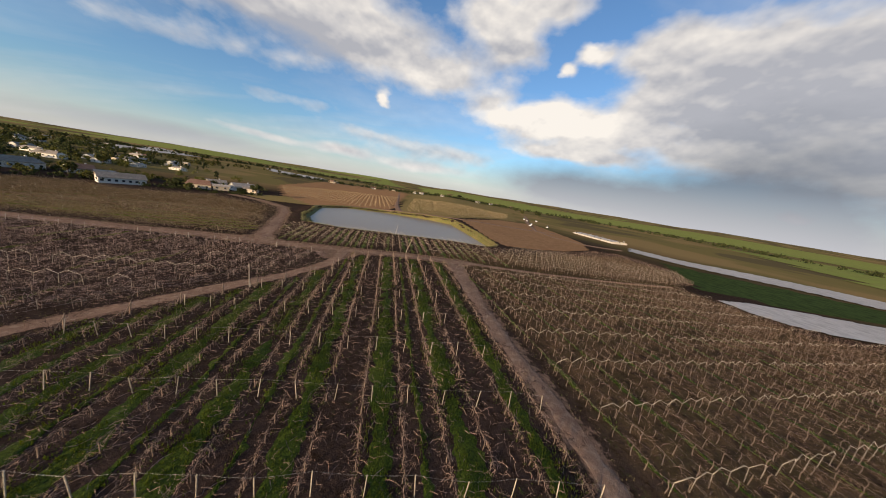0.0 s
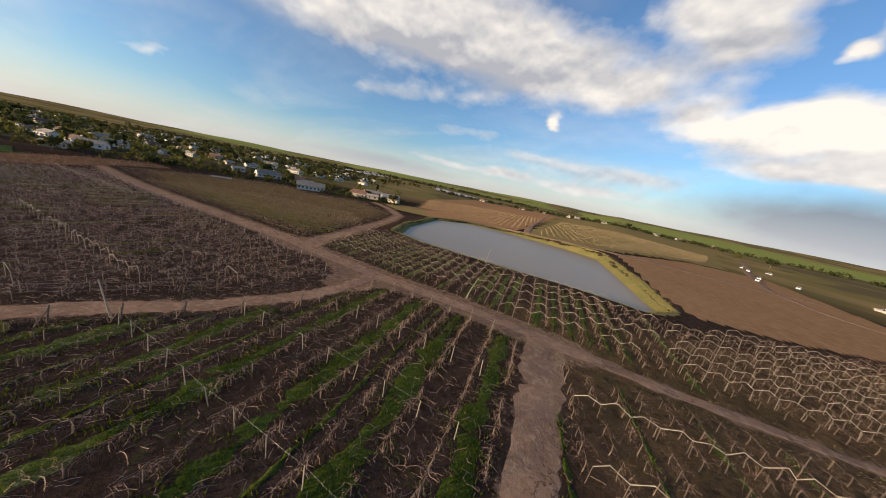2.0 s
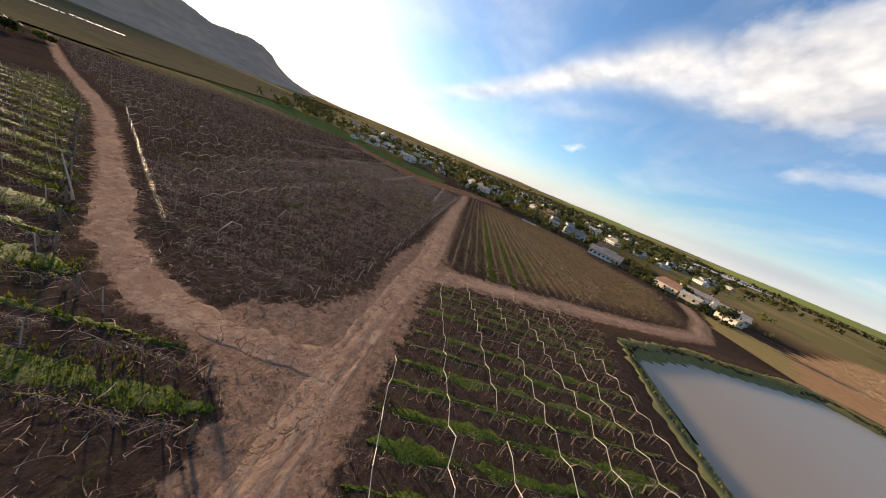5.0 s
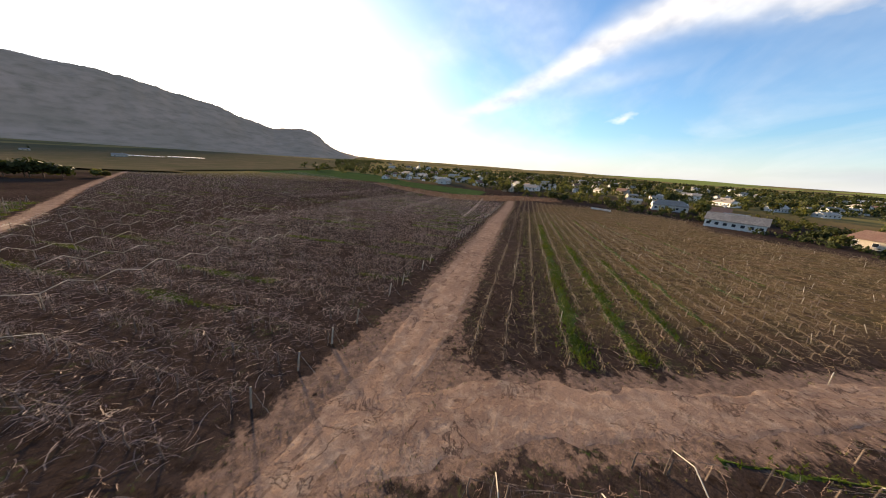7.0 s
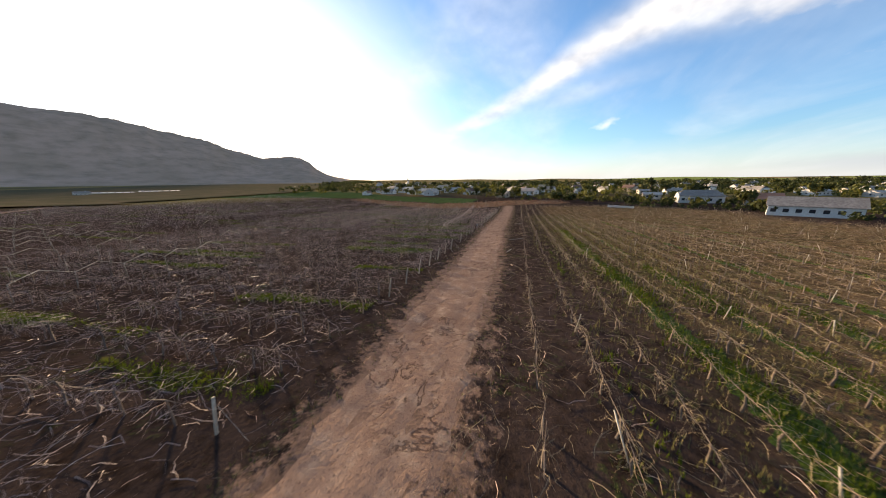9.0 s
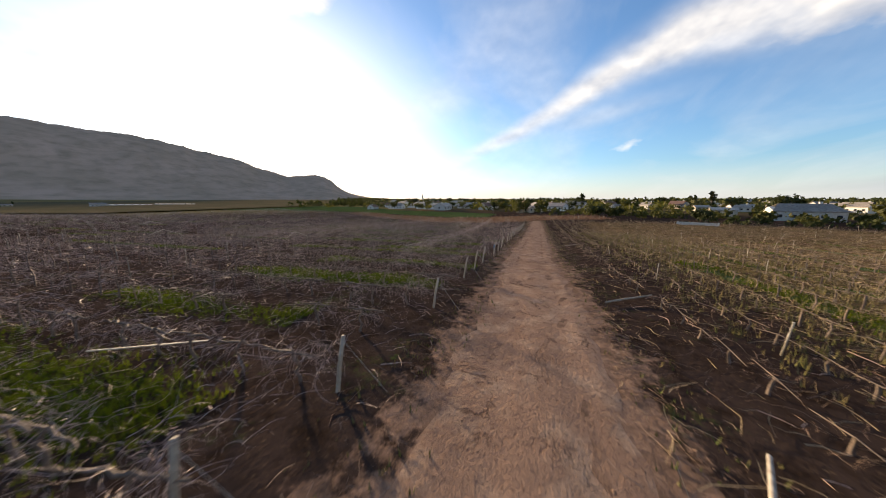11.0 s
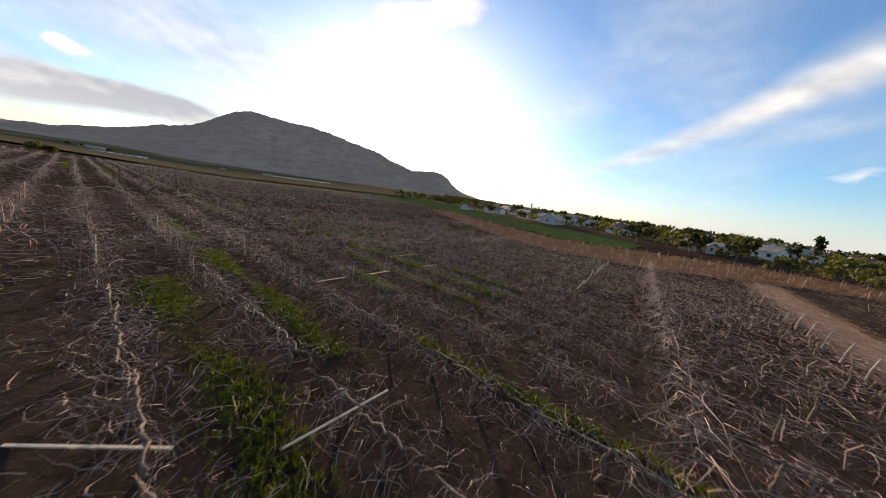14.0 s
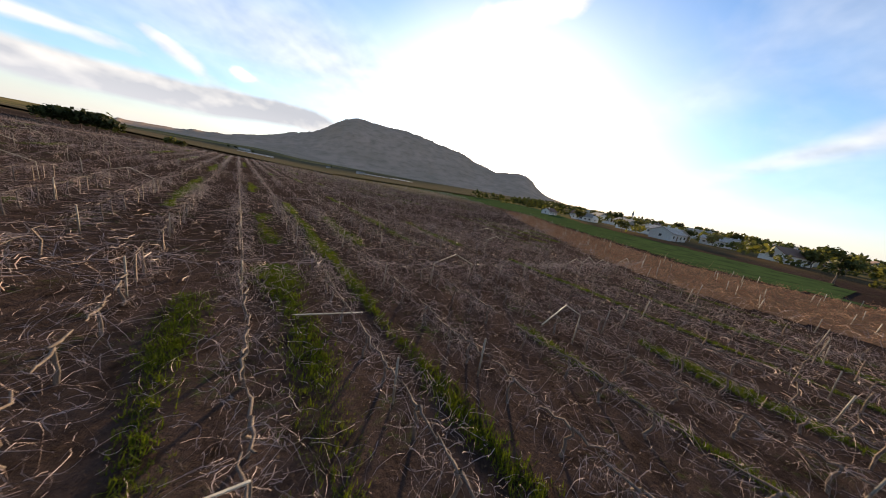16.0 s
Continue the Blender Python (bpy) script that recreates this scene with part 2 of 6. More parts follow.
def build_soil():
    """Tilled soil near by; beyond the vineyards stubble and green in wide patches."""
    m, t, b = material("soil", 0.95)
    b.inputs["Specular IOR Level"].default_value = 0.0
    vec = node(t, "ShaderNodeTexCoord").outputs["Object"]
    col = mixc(t, ramp(t, noise_tex(t, vec, 0.05, 5.0), (0.35, grey(0)), (0.65, grey(1))), rgb(0.036, 0.025, 0.021), rgb(0.058, 0.040, 0.033))
    col = mixc(t, ramp(t, noise_tex(t, vec, 1.6, 7.0, 0.65), (0.45, grey(0)), (0.7, grey(1))), col, rgb(0.020, 0.013, 0.009))
    col = mixc(t, ramp(t, noise_tex(t, vec, 9.0, 5.0, 0.7), (0.60, grey(0)), (0.72, grey(0.8))), col, rgb(0.13, 0.09, 0.055))
    weeds = maths(t, "MULTIPLY", ramp(t, noise_tex(t, vec, 0.35, 6.0, 0.65), (0.55, grey(0)), (0.68, grey(1))), ramp(t, noise_tex(t, vec, 5.0, 5.0, 0.7), (0.5, grey(0)), (0.62, grey(1))))
    col = mixc(t, maths(t, "MULTIPLY", weeds, 0.75), col, rgb(0.055, 0.085, 0.018))
    wide = noise_tex(t, vec, 0.006, 3.0, 0.5)
    land_col = mixc(t, ramp(t, wide, (0.42, grey(0)), (0.46, grey(1))), rgb(0.25, 0.175, 0.078), rgb(0.18, 0.145, 0.058))
    land_col = mixc(t, ramp(t, wide, (0.53, grey(0)), (0.56, grey(1))), land_col, rgb(0.125, 0.10, 0.052))
    far = node(t, "ShaderNodeVectorMath", {0: vec, 1: (-60, 40, 0)}, operation="DISTANCE").outputs["Value"]
    col = mixc(t, node(t, "ShaderNodeMapRange", {0: far, 1: 190.0, 2: 300.0}).outputs[0], col, land_col)
    cover = maths(t, "MULTIPLY", node(t, "ShaderNodeAttribute", attribute_name="cover").outputs["Fac"], ramp(t, noise_tex(t, vec, 0.9, 7.0, 0.7), (0.33, grey(0)), (0.52, grey(1))))
    cover = maths(t, "MULTIPLY", cover, ramp(t, noise_tex(t, vec, 7.0, 5.0, 0.75), (0.38, grey(0.25)), (0.56, grey(1))))
    col = mixc(t, maths(t, "MULTIPLY", cover, 0.8), col, mixc(t, ramp(t, noise_tex(t, vec, 0.25, 4.0), (0.4, grey(0)), (0.6, grey(1))), rgb(0.20, 0.13, 0.062), rgb(0.13, 0.098, 0.040)))
    worn = maths(t, "ADD", node(t, "ShaderNodeAttribute", attribute_name="worn").outputs["Fac"], maths(t, "MULTIPLY_ADD", noise_tex(t, vec, 1.1, 8.0, 0.72), 2.4, -1.35))
    col = mixc(t, ramp(t, worn, (0.40, grey(0)), (0.62, grey(0.9))), col, mixc(t, ramp(t, noise_tex(t, vec, 2.0, 6.0, 0.7), (0.4, grey(0)), (0.6, grey(1))), rgb(0.25, 0.162, 0.116), rgb(0.15, 0.097, 0.070)))
    t.links.new(col, b.inputs["Base Color"])
    bump(t, b, noise_tex(t, vec, 5.0, 8.0, 0.7), 0.9, 0.12)
    return m


M_SOIL = build_soil()


def build_dirt():
    """Packed reddish earth with crumbs, damp patches and thin runnels left by rain."""
    m, t, b = material("road_dirt", 0.95)
    b.inputs["Specular IOR Level"].default_value = 0.0
    vec = node(t, "ShaderNodeTexCoord").outputs["Object"]
    col = mixc(t, ramp(t, noise_tex(t, vec, 0.22, 5.0), (0.35, grey(0)), (0.65, grey(1))), rgb(0.27, 0.175, 0.125), rgb(0.205, 0.132, 0.096))
    col = mixc(t, ramp(t, noise_tex(t, vec, 1.3, 7.0, 0.65), (0.48, grey(0)), (0.7, grey(1))), col, rgb(0.34, 0.245, 0.18))
    col = mixc(t, ramp(t, noise_tex(t, vec, 12.0, 5.0, 0.75), (0.56, grey(0)), (0.68, grey(0.85))), col, rgb(0.085, 0.055, 0.043))
    col = mixc(t, ramp(t, noise_tex(t, vec, 30.0, 3.0, 0.7), (0.64, grey(0)), (0.72, grey(0.8))), col, rgb(0.30, 0.23, 0.18))
    split = maths(t, "ABSOLUTE", maths(t, "SUBTRACT", noise_tex(t, vec, 0.55, 6.0, 0.62, 0.6), 0.5))
    runnel = maths(t, "MULTIPLY", ramp(t, split, (0.004, grey(1)), (0.016, grey(0))), ramp(t, noise_tex(t, vec, 0.3, 3.0), (0.45, grey(0)), (0.6, grey(0.8))))
    col = mixc(t, runnel, col, rgb(0.075, 0.047, 0.037))
    t.links.new(col, b.inputs["Base Color"])
    height = maths(t, "SUBTRACT", noise_tex(t, vec, 3.5, 9.0, 0.72), maths(t, "MULTIPLY", runnel, 0.4))
    bump(t, b, height, 0.9, 0.14)
    return m


M_DIRT = build_dirt()
M_GRASS = mottled("grass_green", rgb(0.036, 0.064, 0.007), rgb(0.078, 0.104, 0.012), rgb(0.014, 0.024, 0.005), (0.35, 6.0), 0.8, 0.10, 9.0, gloss=0.1)
M_BLADE = mottled("grass_blades", rgb(0.052, 0.088, 0.008), rgb(0.115, 0.140, 0.016), rgb(0.020, 0.036, 0.006), (0.35, 4.0), 0.7, 0.0, gloss=0.1, thin=0.5)
M_STRAW = mottled("dry_grass", rgb(0.16, 0.14, 0.048), rgb(0.095, 0.115, 0.028), rgb(0.22, 0.17, 0.08), (0.3, 3.0), 0.9, 0.05, 14.0, gloss=0.12)
M_CANE = mottled("cane_bark", rgb(0.35, 0.23, 0.18), rgb(0.47, 0.34, 0.27), rgb(0.18, 0.112, 0.085), (0.6, 9.0), 0.65, 0.0, gloss=0.3)
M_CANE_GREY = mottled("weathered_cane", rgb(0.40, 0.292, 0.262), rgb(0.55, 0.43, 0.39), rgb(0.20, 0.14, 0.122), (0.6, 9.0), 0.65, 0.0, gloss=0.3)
M_CANE_OLIVE = mottled("olive_cane", rgb(0.27, 0.20, 0.115), rgb(0.36, 0.28, 0.17), rgb(0.15, 0.11, 0.065), (0.6, 9.0), 0.7, 0.0, gloss=0.2)
M_CANE_DARK = mottled("brown_cane", rgb(0.20, 0.13, 0.095), rgb(0.28, 0.20, 0.145), rgb(0.11, 0.072, 0.052), (0.6, 9.0), 0.7, 0.0, gloss=0.2)
M_TRUNK = mottled("vine_bark", rgb(0.13, 0.095, 0.07), rgb(0.18, 0.14, 0.11), rgb(0.08, 0.055, 0.045), (3.0, 25.0), 0.95, 0.01, 60.0)
M_BOARD = mottled("pale_timber", rgb(0.62, 0.54, 0.39), rgb(0.66, 0.61, 0.51), rgb(0.40, 0.33, 0.25), (1.0, 8.0), 0.7, 0.004, 60.0, spread=0.35)
M_STRAINER = mottled("brown_timber", rgb(0.20, 0.14, 0.10), rgb(0.27, 0.20, 0.15), rgb(0.12, 0.085, 0.06), (1.0, 9.0), 0.85, 0.006, 50.0, spread=0.4)
M_POST = mottled("grey_timber", rgb(0.37, 0.32, 0.25), rgb(0.47, 0.42, 0.34), rgb(0.23, 0.19, 0.15), (1.0, 9.0), 0.8, 0.004, 60.0, spread=0.4)
M_WIRE = mottled("galvanised_wire", rgb(0.34, 0.33, 0.31), rgb(0.42, 0.41, 0.39), rgb(0.25, 0.22, 0.20), (0.5, 6.0), 0.4, 0.0, metal=0.7)
M_PLASTER = mottled("white_plaster", rgb(0.74, 0.72, 0.67), rgb(0.68, 0.66, 0.62), rgb(0.58, 0.55, 0.50), (0.3, 2.0), 0.85, 0.004, 30.0, spread=0.35)
M_ROOF = mottled("grey_roof_sheet", rgb(0.38, 0.335, 0.285), rgb(0.52, 0.465, 0.40), rgb(0.24, 0.20, 0.165), (0.3, 2.0), 0.7, 0.01, 12.0, spread=0.5, gloss=0.15)
M_TILE = mottled("brown_roof_tile", rgb(0.20, 0.10, 0.065), rgb(0.26, 0.15, 0.10), rgb(0.12, 0.07, 0.05), (0.3, 3.0), 0.8, 0.02, 10.0, spread=0.4)
M_LEAF = mottled("foliage", rgb(0.105, 0.115, 0.036), rgb(0.17, 0.165, 0.055), rgb(0.06, 0.065, 0.024), (0.15, 2.5), 0.65, 0.0, spread=0.55, gloss=0.12, thin=0.4)
M_LEAF2 = mottled("dark_foliage", rgb(0.055, 0.070, 0.026), rgb(0.08, 0.092, 0.034), rgb(0.033, 0.042, 0.017), (0.15, 2.5), 0.7, 0.0, spread=0.5, gloss=0.12, thin=0.3)
M_FIELD_G = mottled("green_crop", rgb(0.23, 0.28, 0.070), rgb(0.26, 0.285, 0.082), rgb(0.20, 0.195, 0.066), (0.01, 0.15), 0.9, 0.0, gloss=0.0)
M_FIELD_D = mottled("dark_green_crop", rgb(0.05, 0.075, 0.025), rgb(0.055, 0.085, 0.03), rgb(0.03, 0.045, 0.02), (0.02, 0.3), 0.9, 0.05, 2.0, gloss=0.0)
M_FIELD_B = mottled("brown_fallow", rgb(0.310, 0.176, 0.088), rgb(0.258, 0.144, 0.075), rgb(0.370, 0.217, 0.114), (0.03, 0.6), 0.95, 0.05, 3.0, gloss=0.0)
M_NET = mottled("plastic_cover", rgb(0.46, 0.435, 0.40), rgb(0.52, 0.49, 0.455), rgb(0.34, 0.32, 0.295), (0.02, 0.4), 0.7, 0.05, 1.5, gloss=0.2)
# paler than scrub: haze before the mountain is put into its base colours
M_HAZED_SCRUB = mottled("hazed_mountain_scrub", rgb(0.47, 0.33, 0.24), rgb(0.39, 0.28, 0.195), rgb(0.30, 0.225, 0.155), (0.004, 0.018), 0.95, 0.0, 0.03, gloss=0.0)


def build_water():
    m, t, b = material("pond_water", 0.3)
    b.inputs["Base Color"].default_value = (0.25, 0.20, 0.155, 1)
    b.inputs["IOR"].default_value = 1.18
    vec = node(t, "ShaderNodeTexCoord").outputs["Object"]
    bump(t, b, noise_tex(t, vec, 2.2, 4.0, 0.6, 0.4), 0.25, 0.05)
    return m


M_WATER = build_water()

# ------------------------------------------------------------------ the lie of the land
rng = np.random.default_rng(7)


def soft(x, w):
    return w * np.logaddexp(0.0, np.asarray(x, float) / w)


POND = [(-49, 98.8), (-57, 112), (-68, 146), (-60, 163), (-38, 170), (-10, 168), (3, 163), (11, 135), (18.5, 106), (14, 98.5), (-8, 97), (-35, 97.5)]
WATER_Z = -1.5


def edge_distance(poly, x, y):
    """Signed distance to a closed polygon, inside positive, for arrays."""
    x, y = np.asarray(x, float), np.asarray(y, float)
    inside, best = np.zeros(x.shape, bool), np.full(x.shape, 1e9)
    for (x0, y0), (x1, y1) in zip(poly, poly[1:] + poly[:1]):
        dx, dy = x1 - x0, y1 - y0
        s = np.clip(((x - x0) * dx + (y - y0) * dy) / (dx * dx + dy * dy), 0, 1)
        best = np.minimum(best, np.hypot(x - x0 - s * dx, y - y0 - s * dy))
        with np.errstate(divide="ignore", invalid="ignore"):
            cross = ((y0 > y) != (y1 > y)) & (x < (x1 - x0) * (y - y0) / (y1 - y0 if y1 != y0 else 1e-9) + x0)
        inside ^= cross
    return np.where(inside, best, -best)


def smooth(a, b, v):
    s = np.clip((np.asarray(v, float) - a) / (b - a), 0, 1)
    return s * s * (3 - 2 * s)


def land(x, y):
    """Height of the ground."""
    x, y = np.asarray(x, float), np.asarray(y, float)
    xe = -165 + soft(x + 165, 10)
    ye = 220 - soft(220 - (-250 + soft(y + 250, 30)), 30)
    z = 0.02 * soft(-185 - x, 12) * (x > -700) + 0.02 * 515 * (x <= -700) + 0.041 * xe + 0.0099 * ye - 0.10 * soft(x - 6, 6) + 0.055 * soft(x - 90, 20)
    r = np.hypot(x + 60, y - 40)
    z = z + 40 * smooth(900, 4200, r) + (3 + 9 * smooth(700, 2500, r)) * np.sin(x / 310 + 1.3) * np.sin(y / 270 + 0.4) * smooth(260, 700, r)
    d = edge_distance(POND, x, y)
    bank = np.maximum(z, WATER_Z + 0.9 + 0 * z)
    z = np.where(d > -9, z + (bank - z) * smooth(-9, -3, d), z)
    return np.where(d > -3.5, z + (WATER_Z - 0.9 - z) * smooth(-3.5, 2.5, d), z)


def mesh_np(name, verts, faces, mat, smooth_shade=False):
    """A mesh object from arrays; all faces have the same number of corners."""
    verts, faces = np.asarray(verts, np.float32), np.asarray(faces, np.int32)
    me = bpy.data.meshes.new(name)
    n, k = faces.shape
    me.vertices.add(len(verts))
    me.vertices.foreach_set("co", verts.ravel())
    me.loops.add(n * k)
    me.loops.foreach_set("vertex_index", faces.ravel())
    me.polygons.add(n)
    me.polygons.foreach_set("loop_start", np.arange(0, n * k, k, dtype=np.int32))
    if smooth_shade:
        me.polygons.foreach_set("use_smooth", np.ones(n, bool))
    me.update(calc_edges=True)
    me.materials.append(mat)
    return me


def thing(name, data, label, category, group="", kind=""):
    return tagged(new(name, data), label, category, group, kind)


def part(name, data, parent, label=""):
    ob = new(name, data)
    ob.parent = parent
    if label:
        tagged(ob, label)
    return ob


def grid_axis(lo, hi, step, far):
    core = list(np.arange(lo, hi + 1e-6, step))
    a, s = [lo], step
    while a[-1] > -far:
        s *= 1.18
        a.append(a[-1] - s)
    b, s = [hi], step
    while b[-1] < far:
        s *= 1.18
        b.append(b[-1] + s)
    return np.array(a[:0:-1] + core + b[1:])


COVER = [(-54, 73), (-60.5, 89), (-66, 101), (-74, 117), (-86, 134), (-109, 143), (-131, 151), (-160, 134), (-187, 138), (-208, 110), (-202, 66), (-150, 66), (-100, 68)]
COVER_E = [(18, -10), (12, 30), (6, 58), (-8, 74), (22, 93), (60, 124), (96, 150), (110, 124), (88, 92), (94, 66), (120, 62), (120, 36), (88, -16)]
COVER_N = [(-30, 172), (6, 176), (60, 262), (105, 480), (60, 760), (-80, 600)]


ROAD = [(6, 67.0), (0, 66.8), (-8, 66.7), (-15, 65.9), (-23, 65.1), (-36, 64.7), (-51, 64.9), (-67, 63.5), (-85, 62.2), (-105, 60.9), (-120, 59.6), (-150, 58.2), (-182, 56.6), (-200, 55.1)]
ROAD_E = [(80, 91), (62, 84), (45, 77.5), (30, 72.3), (20, 69.4), (12, 67.8), (5, 67.0), (1, 66.8)]
TRACK_W = [(-23.5, 65), (-22.6, 58), (-23, 51.5), (-25.5, 45), (-31, 36), (-40.5, 20), (-54, -4), (-78, -58), (-106, -116), (-150, -205)]
TRACK_E = [(3.2, 66.5), (5, 56), (9.4, 34), (12.4, 22), (13.8, 15.5), (17, 0), (24, -30)]
BRANCH = [(-44.5, 65), (-48.4, 71), (-51, 77), (-54, 83.6), (-58.2, 92), (-62.4, 101), (-69, 114), (-80, 131), (-102, 147), (-128, 160)]


BARE = [[(-34, 62.2), (-28.5, 60), (-25.5, 56.5), (-21.5, 56.5), (-19.5, 61.8), (-14, 64.6), (-14, 66.8), (-34, 66.8)],
        [(-57, 61.6), (-51.5, 66.8), (-50.6, 71), (-48, 71), (-44.4, 67.4), (-38, 66.8), (-38, 62), (-46.5, 60.6)]]


def line_distance(line, x, y):
    """Distance from points to an open line."""
    best = np.full(x.shape, 1e9)
    for (x0, y0), (x1, y1) in zip(line, line[1:]):
        dx, dy = x1 - x0, y1 - y0
        k = np.clip(((x - x0) * dx + (y - y0) * dy) / (dx * dx + dy * dy), 0, 1)
        best = np.minimum(best, np.hypot(x - x0 - k * dx, y - y0 - k * dy))
    return best


def build_ground():
    xs, ys = grid_axis(-230, 90, 1.5, 4300), grid_axis(-120, 190, 1.5, 4300)
    gx, gy = np.meshgrid(xs, ys)
    z = land(gx, gy)
    near = (gx > -240) & (gx < 100) & (gy > -130) & (gy < 200)
    worn = np.maximum.reduce([1 - smooth(half, half + reach, line_distance(line, gx, gy)) for line, half, reach in ((ROAD, 1.9, 2.2), (ROAD_E, 0.5, 1.2), (TRACK_W, 0.9, 1.4), (TRACK_E, 1.0, 1.6), (BRANCH, 1.7, 2.8))])
    worn = np.maximum.reduce([worn] + [smooth(-1.5, 0.6, edge_distance(poly, gx, gy)) for poly in BARE])
    z = z + np.where(near, rng.normal(0, 0.025, z.shape) * (1 - np.clip(worn * 1.5, 0, 1)), 0)
    v = np.stack([gx, gy, z], -1).reshape(-1, 3)
    w = len(xs)
    i = (np.arange(len(ys) - 1)[:, None] * w + np.arange(w - 1)).ravel()
    f = np.stack([i, i + 1, i + w + 1, i + w], -1)
    me = mesh_np("ground", v, f, M_SOIL, True)
    cover = np.maximum.reduce([smooth(0, 9, edge_distance(COVER, gx, gy)), smooth(0, 20, edge_distance(COVER_N, gx, gy)), 0.7 * smooth(0, 6, edge_distance(COVER_E, gx, gy))])
    me.attributes.new("cover", "FLOAT", "POINT").data.foreach_set("value", cover.ravel().astype(np.float32))
    me.attributes.new("worn", "FLOAT", "POINT").data.foreach_set("value", worn.ravel().astype(np.float32))
    thing("ground", me, "dark brown tilled vineyard soil running to the horizon", "ground", kind="structure")


build_ground()


def patch(name, poly, step, lift, mat, label, category, kind="structure", ragged=0.0):
    """A draped sheet over a polygon, with an uneven edge."""
    p = np.array(poly)
    xs, ys = np.arange(p[:, 0].min(), p[:, 0].max() + step, step), np.arange(p[:, 1].min(), p[:, 1].max() + step, step)
    gx, gy = np.meshgrid(xs, ys)
    d = edge_distance(poly, gx, gy) + rng.normal(0, ragged, gx.shape)
    keep = d > -step * 0.5
    ok = keep[:-1, :-1] & keep[1:, :-1] & keep[:-1, 1:] & keep[1:, 1:]
    w = len(xs)
    i = (np.arange(len(ys) - 1)[:, None] * w + np.arange(w - 1))[ok]
    f = np.stack([i, i + 1, i + w + 1, i + w], -1)
    used = np.unique(f)
    back = np.zeros(gx.size, int)
    back[used] = np.arange(len(used))
    x, y = gx.ravel()[used], gy.ravel()[used]
    v = np.stack([x, y, land(x, y) + lift], -1)
    return thing(name, mesh_np(name, v, back[f], mat, True), label, category, kind=kind)


def resample(line, step):
    p = np.array(line, float)
    s = np.r_[0, np.cumsum(np.hypot(*np.diff(p, axis=0).T))]
    t = np.linspace(0, s[-1], max(2, int(s[-1] / step)))
    q = np.stack([np.interp(t, s, p[:, k]) for k in (0, 1)], -1)
    for _ in range(3):
        q[1:-1] = (q[:-2] + 2 * q[1:-1] + q[2:]) / 4
    return q


def ribbon(name, line, widths, lift, mat, label, category, ragged=0.25, cross=7, step=0.8, kind="structure", crown=0.0, ruts=0.0):
    """A strip along a line, draped on the land, with ragged edges and wheel ruts."""
    q = resample(line, step)
    tan = np.gradient(q, axis=0)
    tan /= np.hypot(*tan.T)[:, None]
    side = np.stack([tan[:, 1], -tan[:, 0]], -1)
    wid = np.interp(np.linspace(0, 1, len(q)), np.linspace(0, 1, len(widths)), widths)
    wob = [(np.convolve(rng.normal(0, 1, len(q) + 8), np.ones(9) / 3, "valid") + 0.7 * rng.normal(0, 1, len(q))) * ragged for _ in (0, 1)]
    u = np.linspace(-1, 1, cross)
    off = u[None] * wid[:, None] / 2 + np.where(u[None] < 0, wob[0][:, None] * u[None] ** 2, wob[1][:, None] * u[None] ** 2)
    x, y = (q[:, None, k] + side[:, None, k] * off for k in (0, 1))
    drop = lift * (1 - 1.6 * np.abs(u[None]) ** 6) - ruts * (np.exp(-((np.abs(u[None]) - 0.45) / 0.16) ** 2))
    z = land(x, y) + drop + rng.normal(0, 0.012, x.shape)
    v = np.stack([x, y, z], -1).reshape(-1, 3)
    i = (np.arange(len(q) - 1)[:, None] * cross + np.arange(cross - 1)).ravel()
    f = np.stack([i, i + 1, i + cross + 1, i + cross], -1)
    return thing(name, mesh_np(name, v, f, mat, True), label, category, kind=kind)


ribbon("road", ROAD_E, [1.3, 1.4, 1.5, 1.6, 1.7, 1.9, 3.2], 0.05, M_DIRT, "narrow dirt road between two trellised blocks", "road", ruts=0.02, cross=7, ragged=0.12)
ribbon("road", ROAD, [2.1, 2.7, 4.3, 4.1, 4.2, 4.0, 4.0], 0.035, M_DIRT, "reddish brown dirt farm road with wheel ruts", "road", ruts=0.035, cross=13, ragged=0.09)
ribbon("dirt_track", TRACK_W, [2.6, 2.2, 2.0, 2.0, 2.2], 0.05, M_DIRT, "narrow reddish dirt track curving round a vineyard block", "track", ruts=0.03, cross=11)
ribbon("dirt_track", TRACK_E, [4.6, 2.6, 2.2, 2.2, 2.4], 0.05, M_DIRT, "straight dirt track between two vineyard blocks", "track", ruts=0.03, cross=9)
ribbon("farm_track", BRANCH, [4.4, 3.2, 2.7, 2.6, 2.6, 2.6], 0.05, M_DIRT, "eroded dirt track beside the farm pond", "track", ruts=0.04, cross=11)

FAR_TRACK = [(-30, 171), (-42, 220), (-62, 330), (-88, 470), (-118, 640)]
ribbon("dirt_track", FAR_TRACK, [4.5, 3.6, 3.6, 4.0], 0.25, M_DIRT, "pale dirt track running north from the pond", "track", step=4.0)
ribbon("dirt_track", [(-62, 171), (-30, 174), (4, 172), (40, 186), (84, 210)], [3.2, 4.0, 3.2], 0.25, M_DIRT, "pale dirt track along the far pond bank", "track", step=2.0)

# pond
patch("water", [(x * 1.0 + 0, y) for x, y in POND], 1.2, 0.0, M_WATER, "flat brown muddy water of a farm pond", "pond")
water = bpy.data.objects["water"]
wc = np.empty(len(water.data.vertices) * 3, np.float32)
water.data.vertices.foreach_get("co", wc)
wc[2::3] = WATER_Z
water.data.vertices.foreach_set("co", wc)
ring = resample([*POND, POND[0]], 1.0)
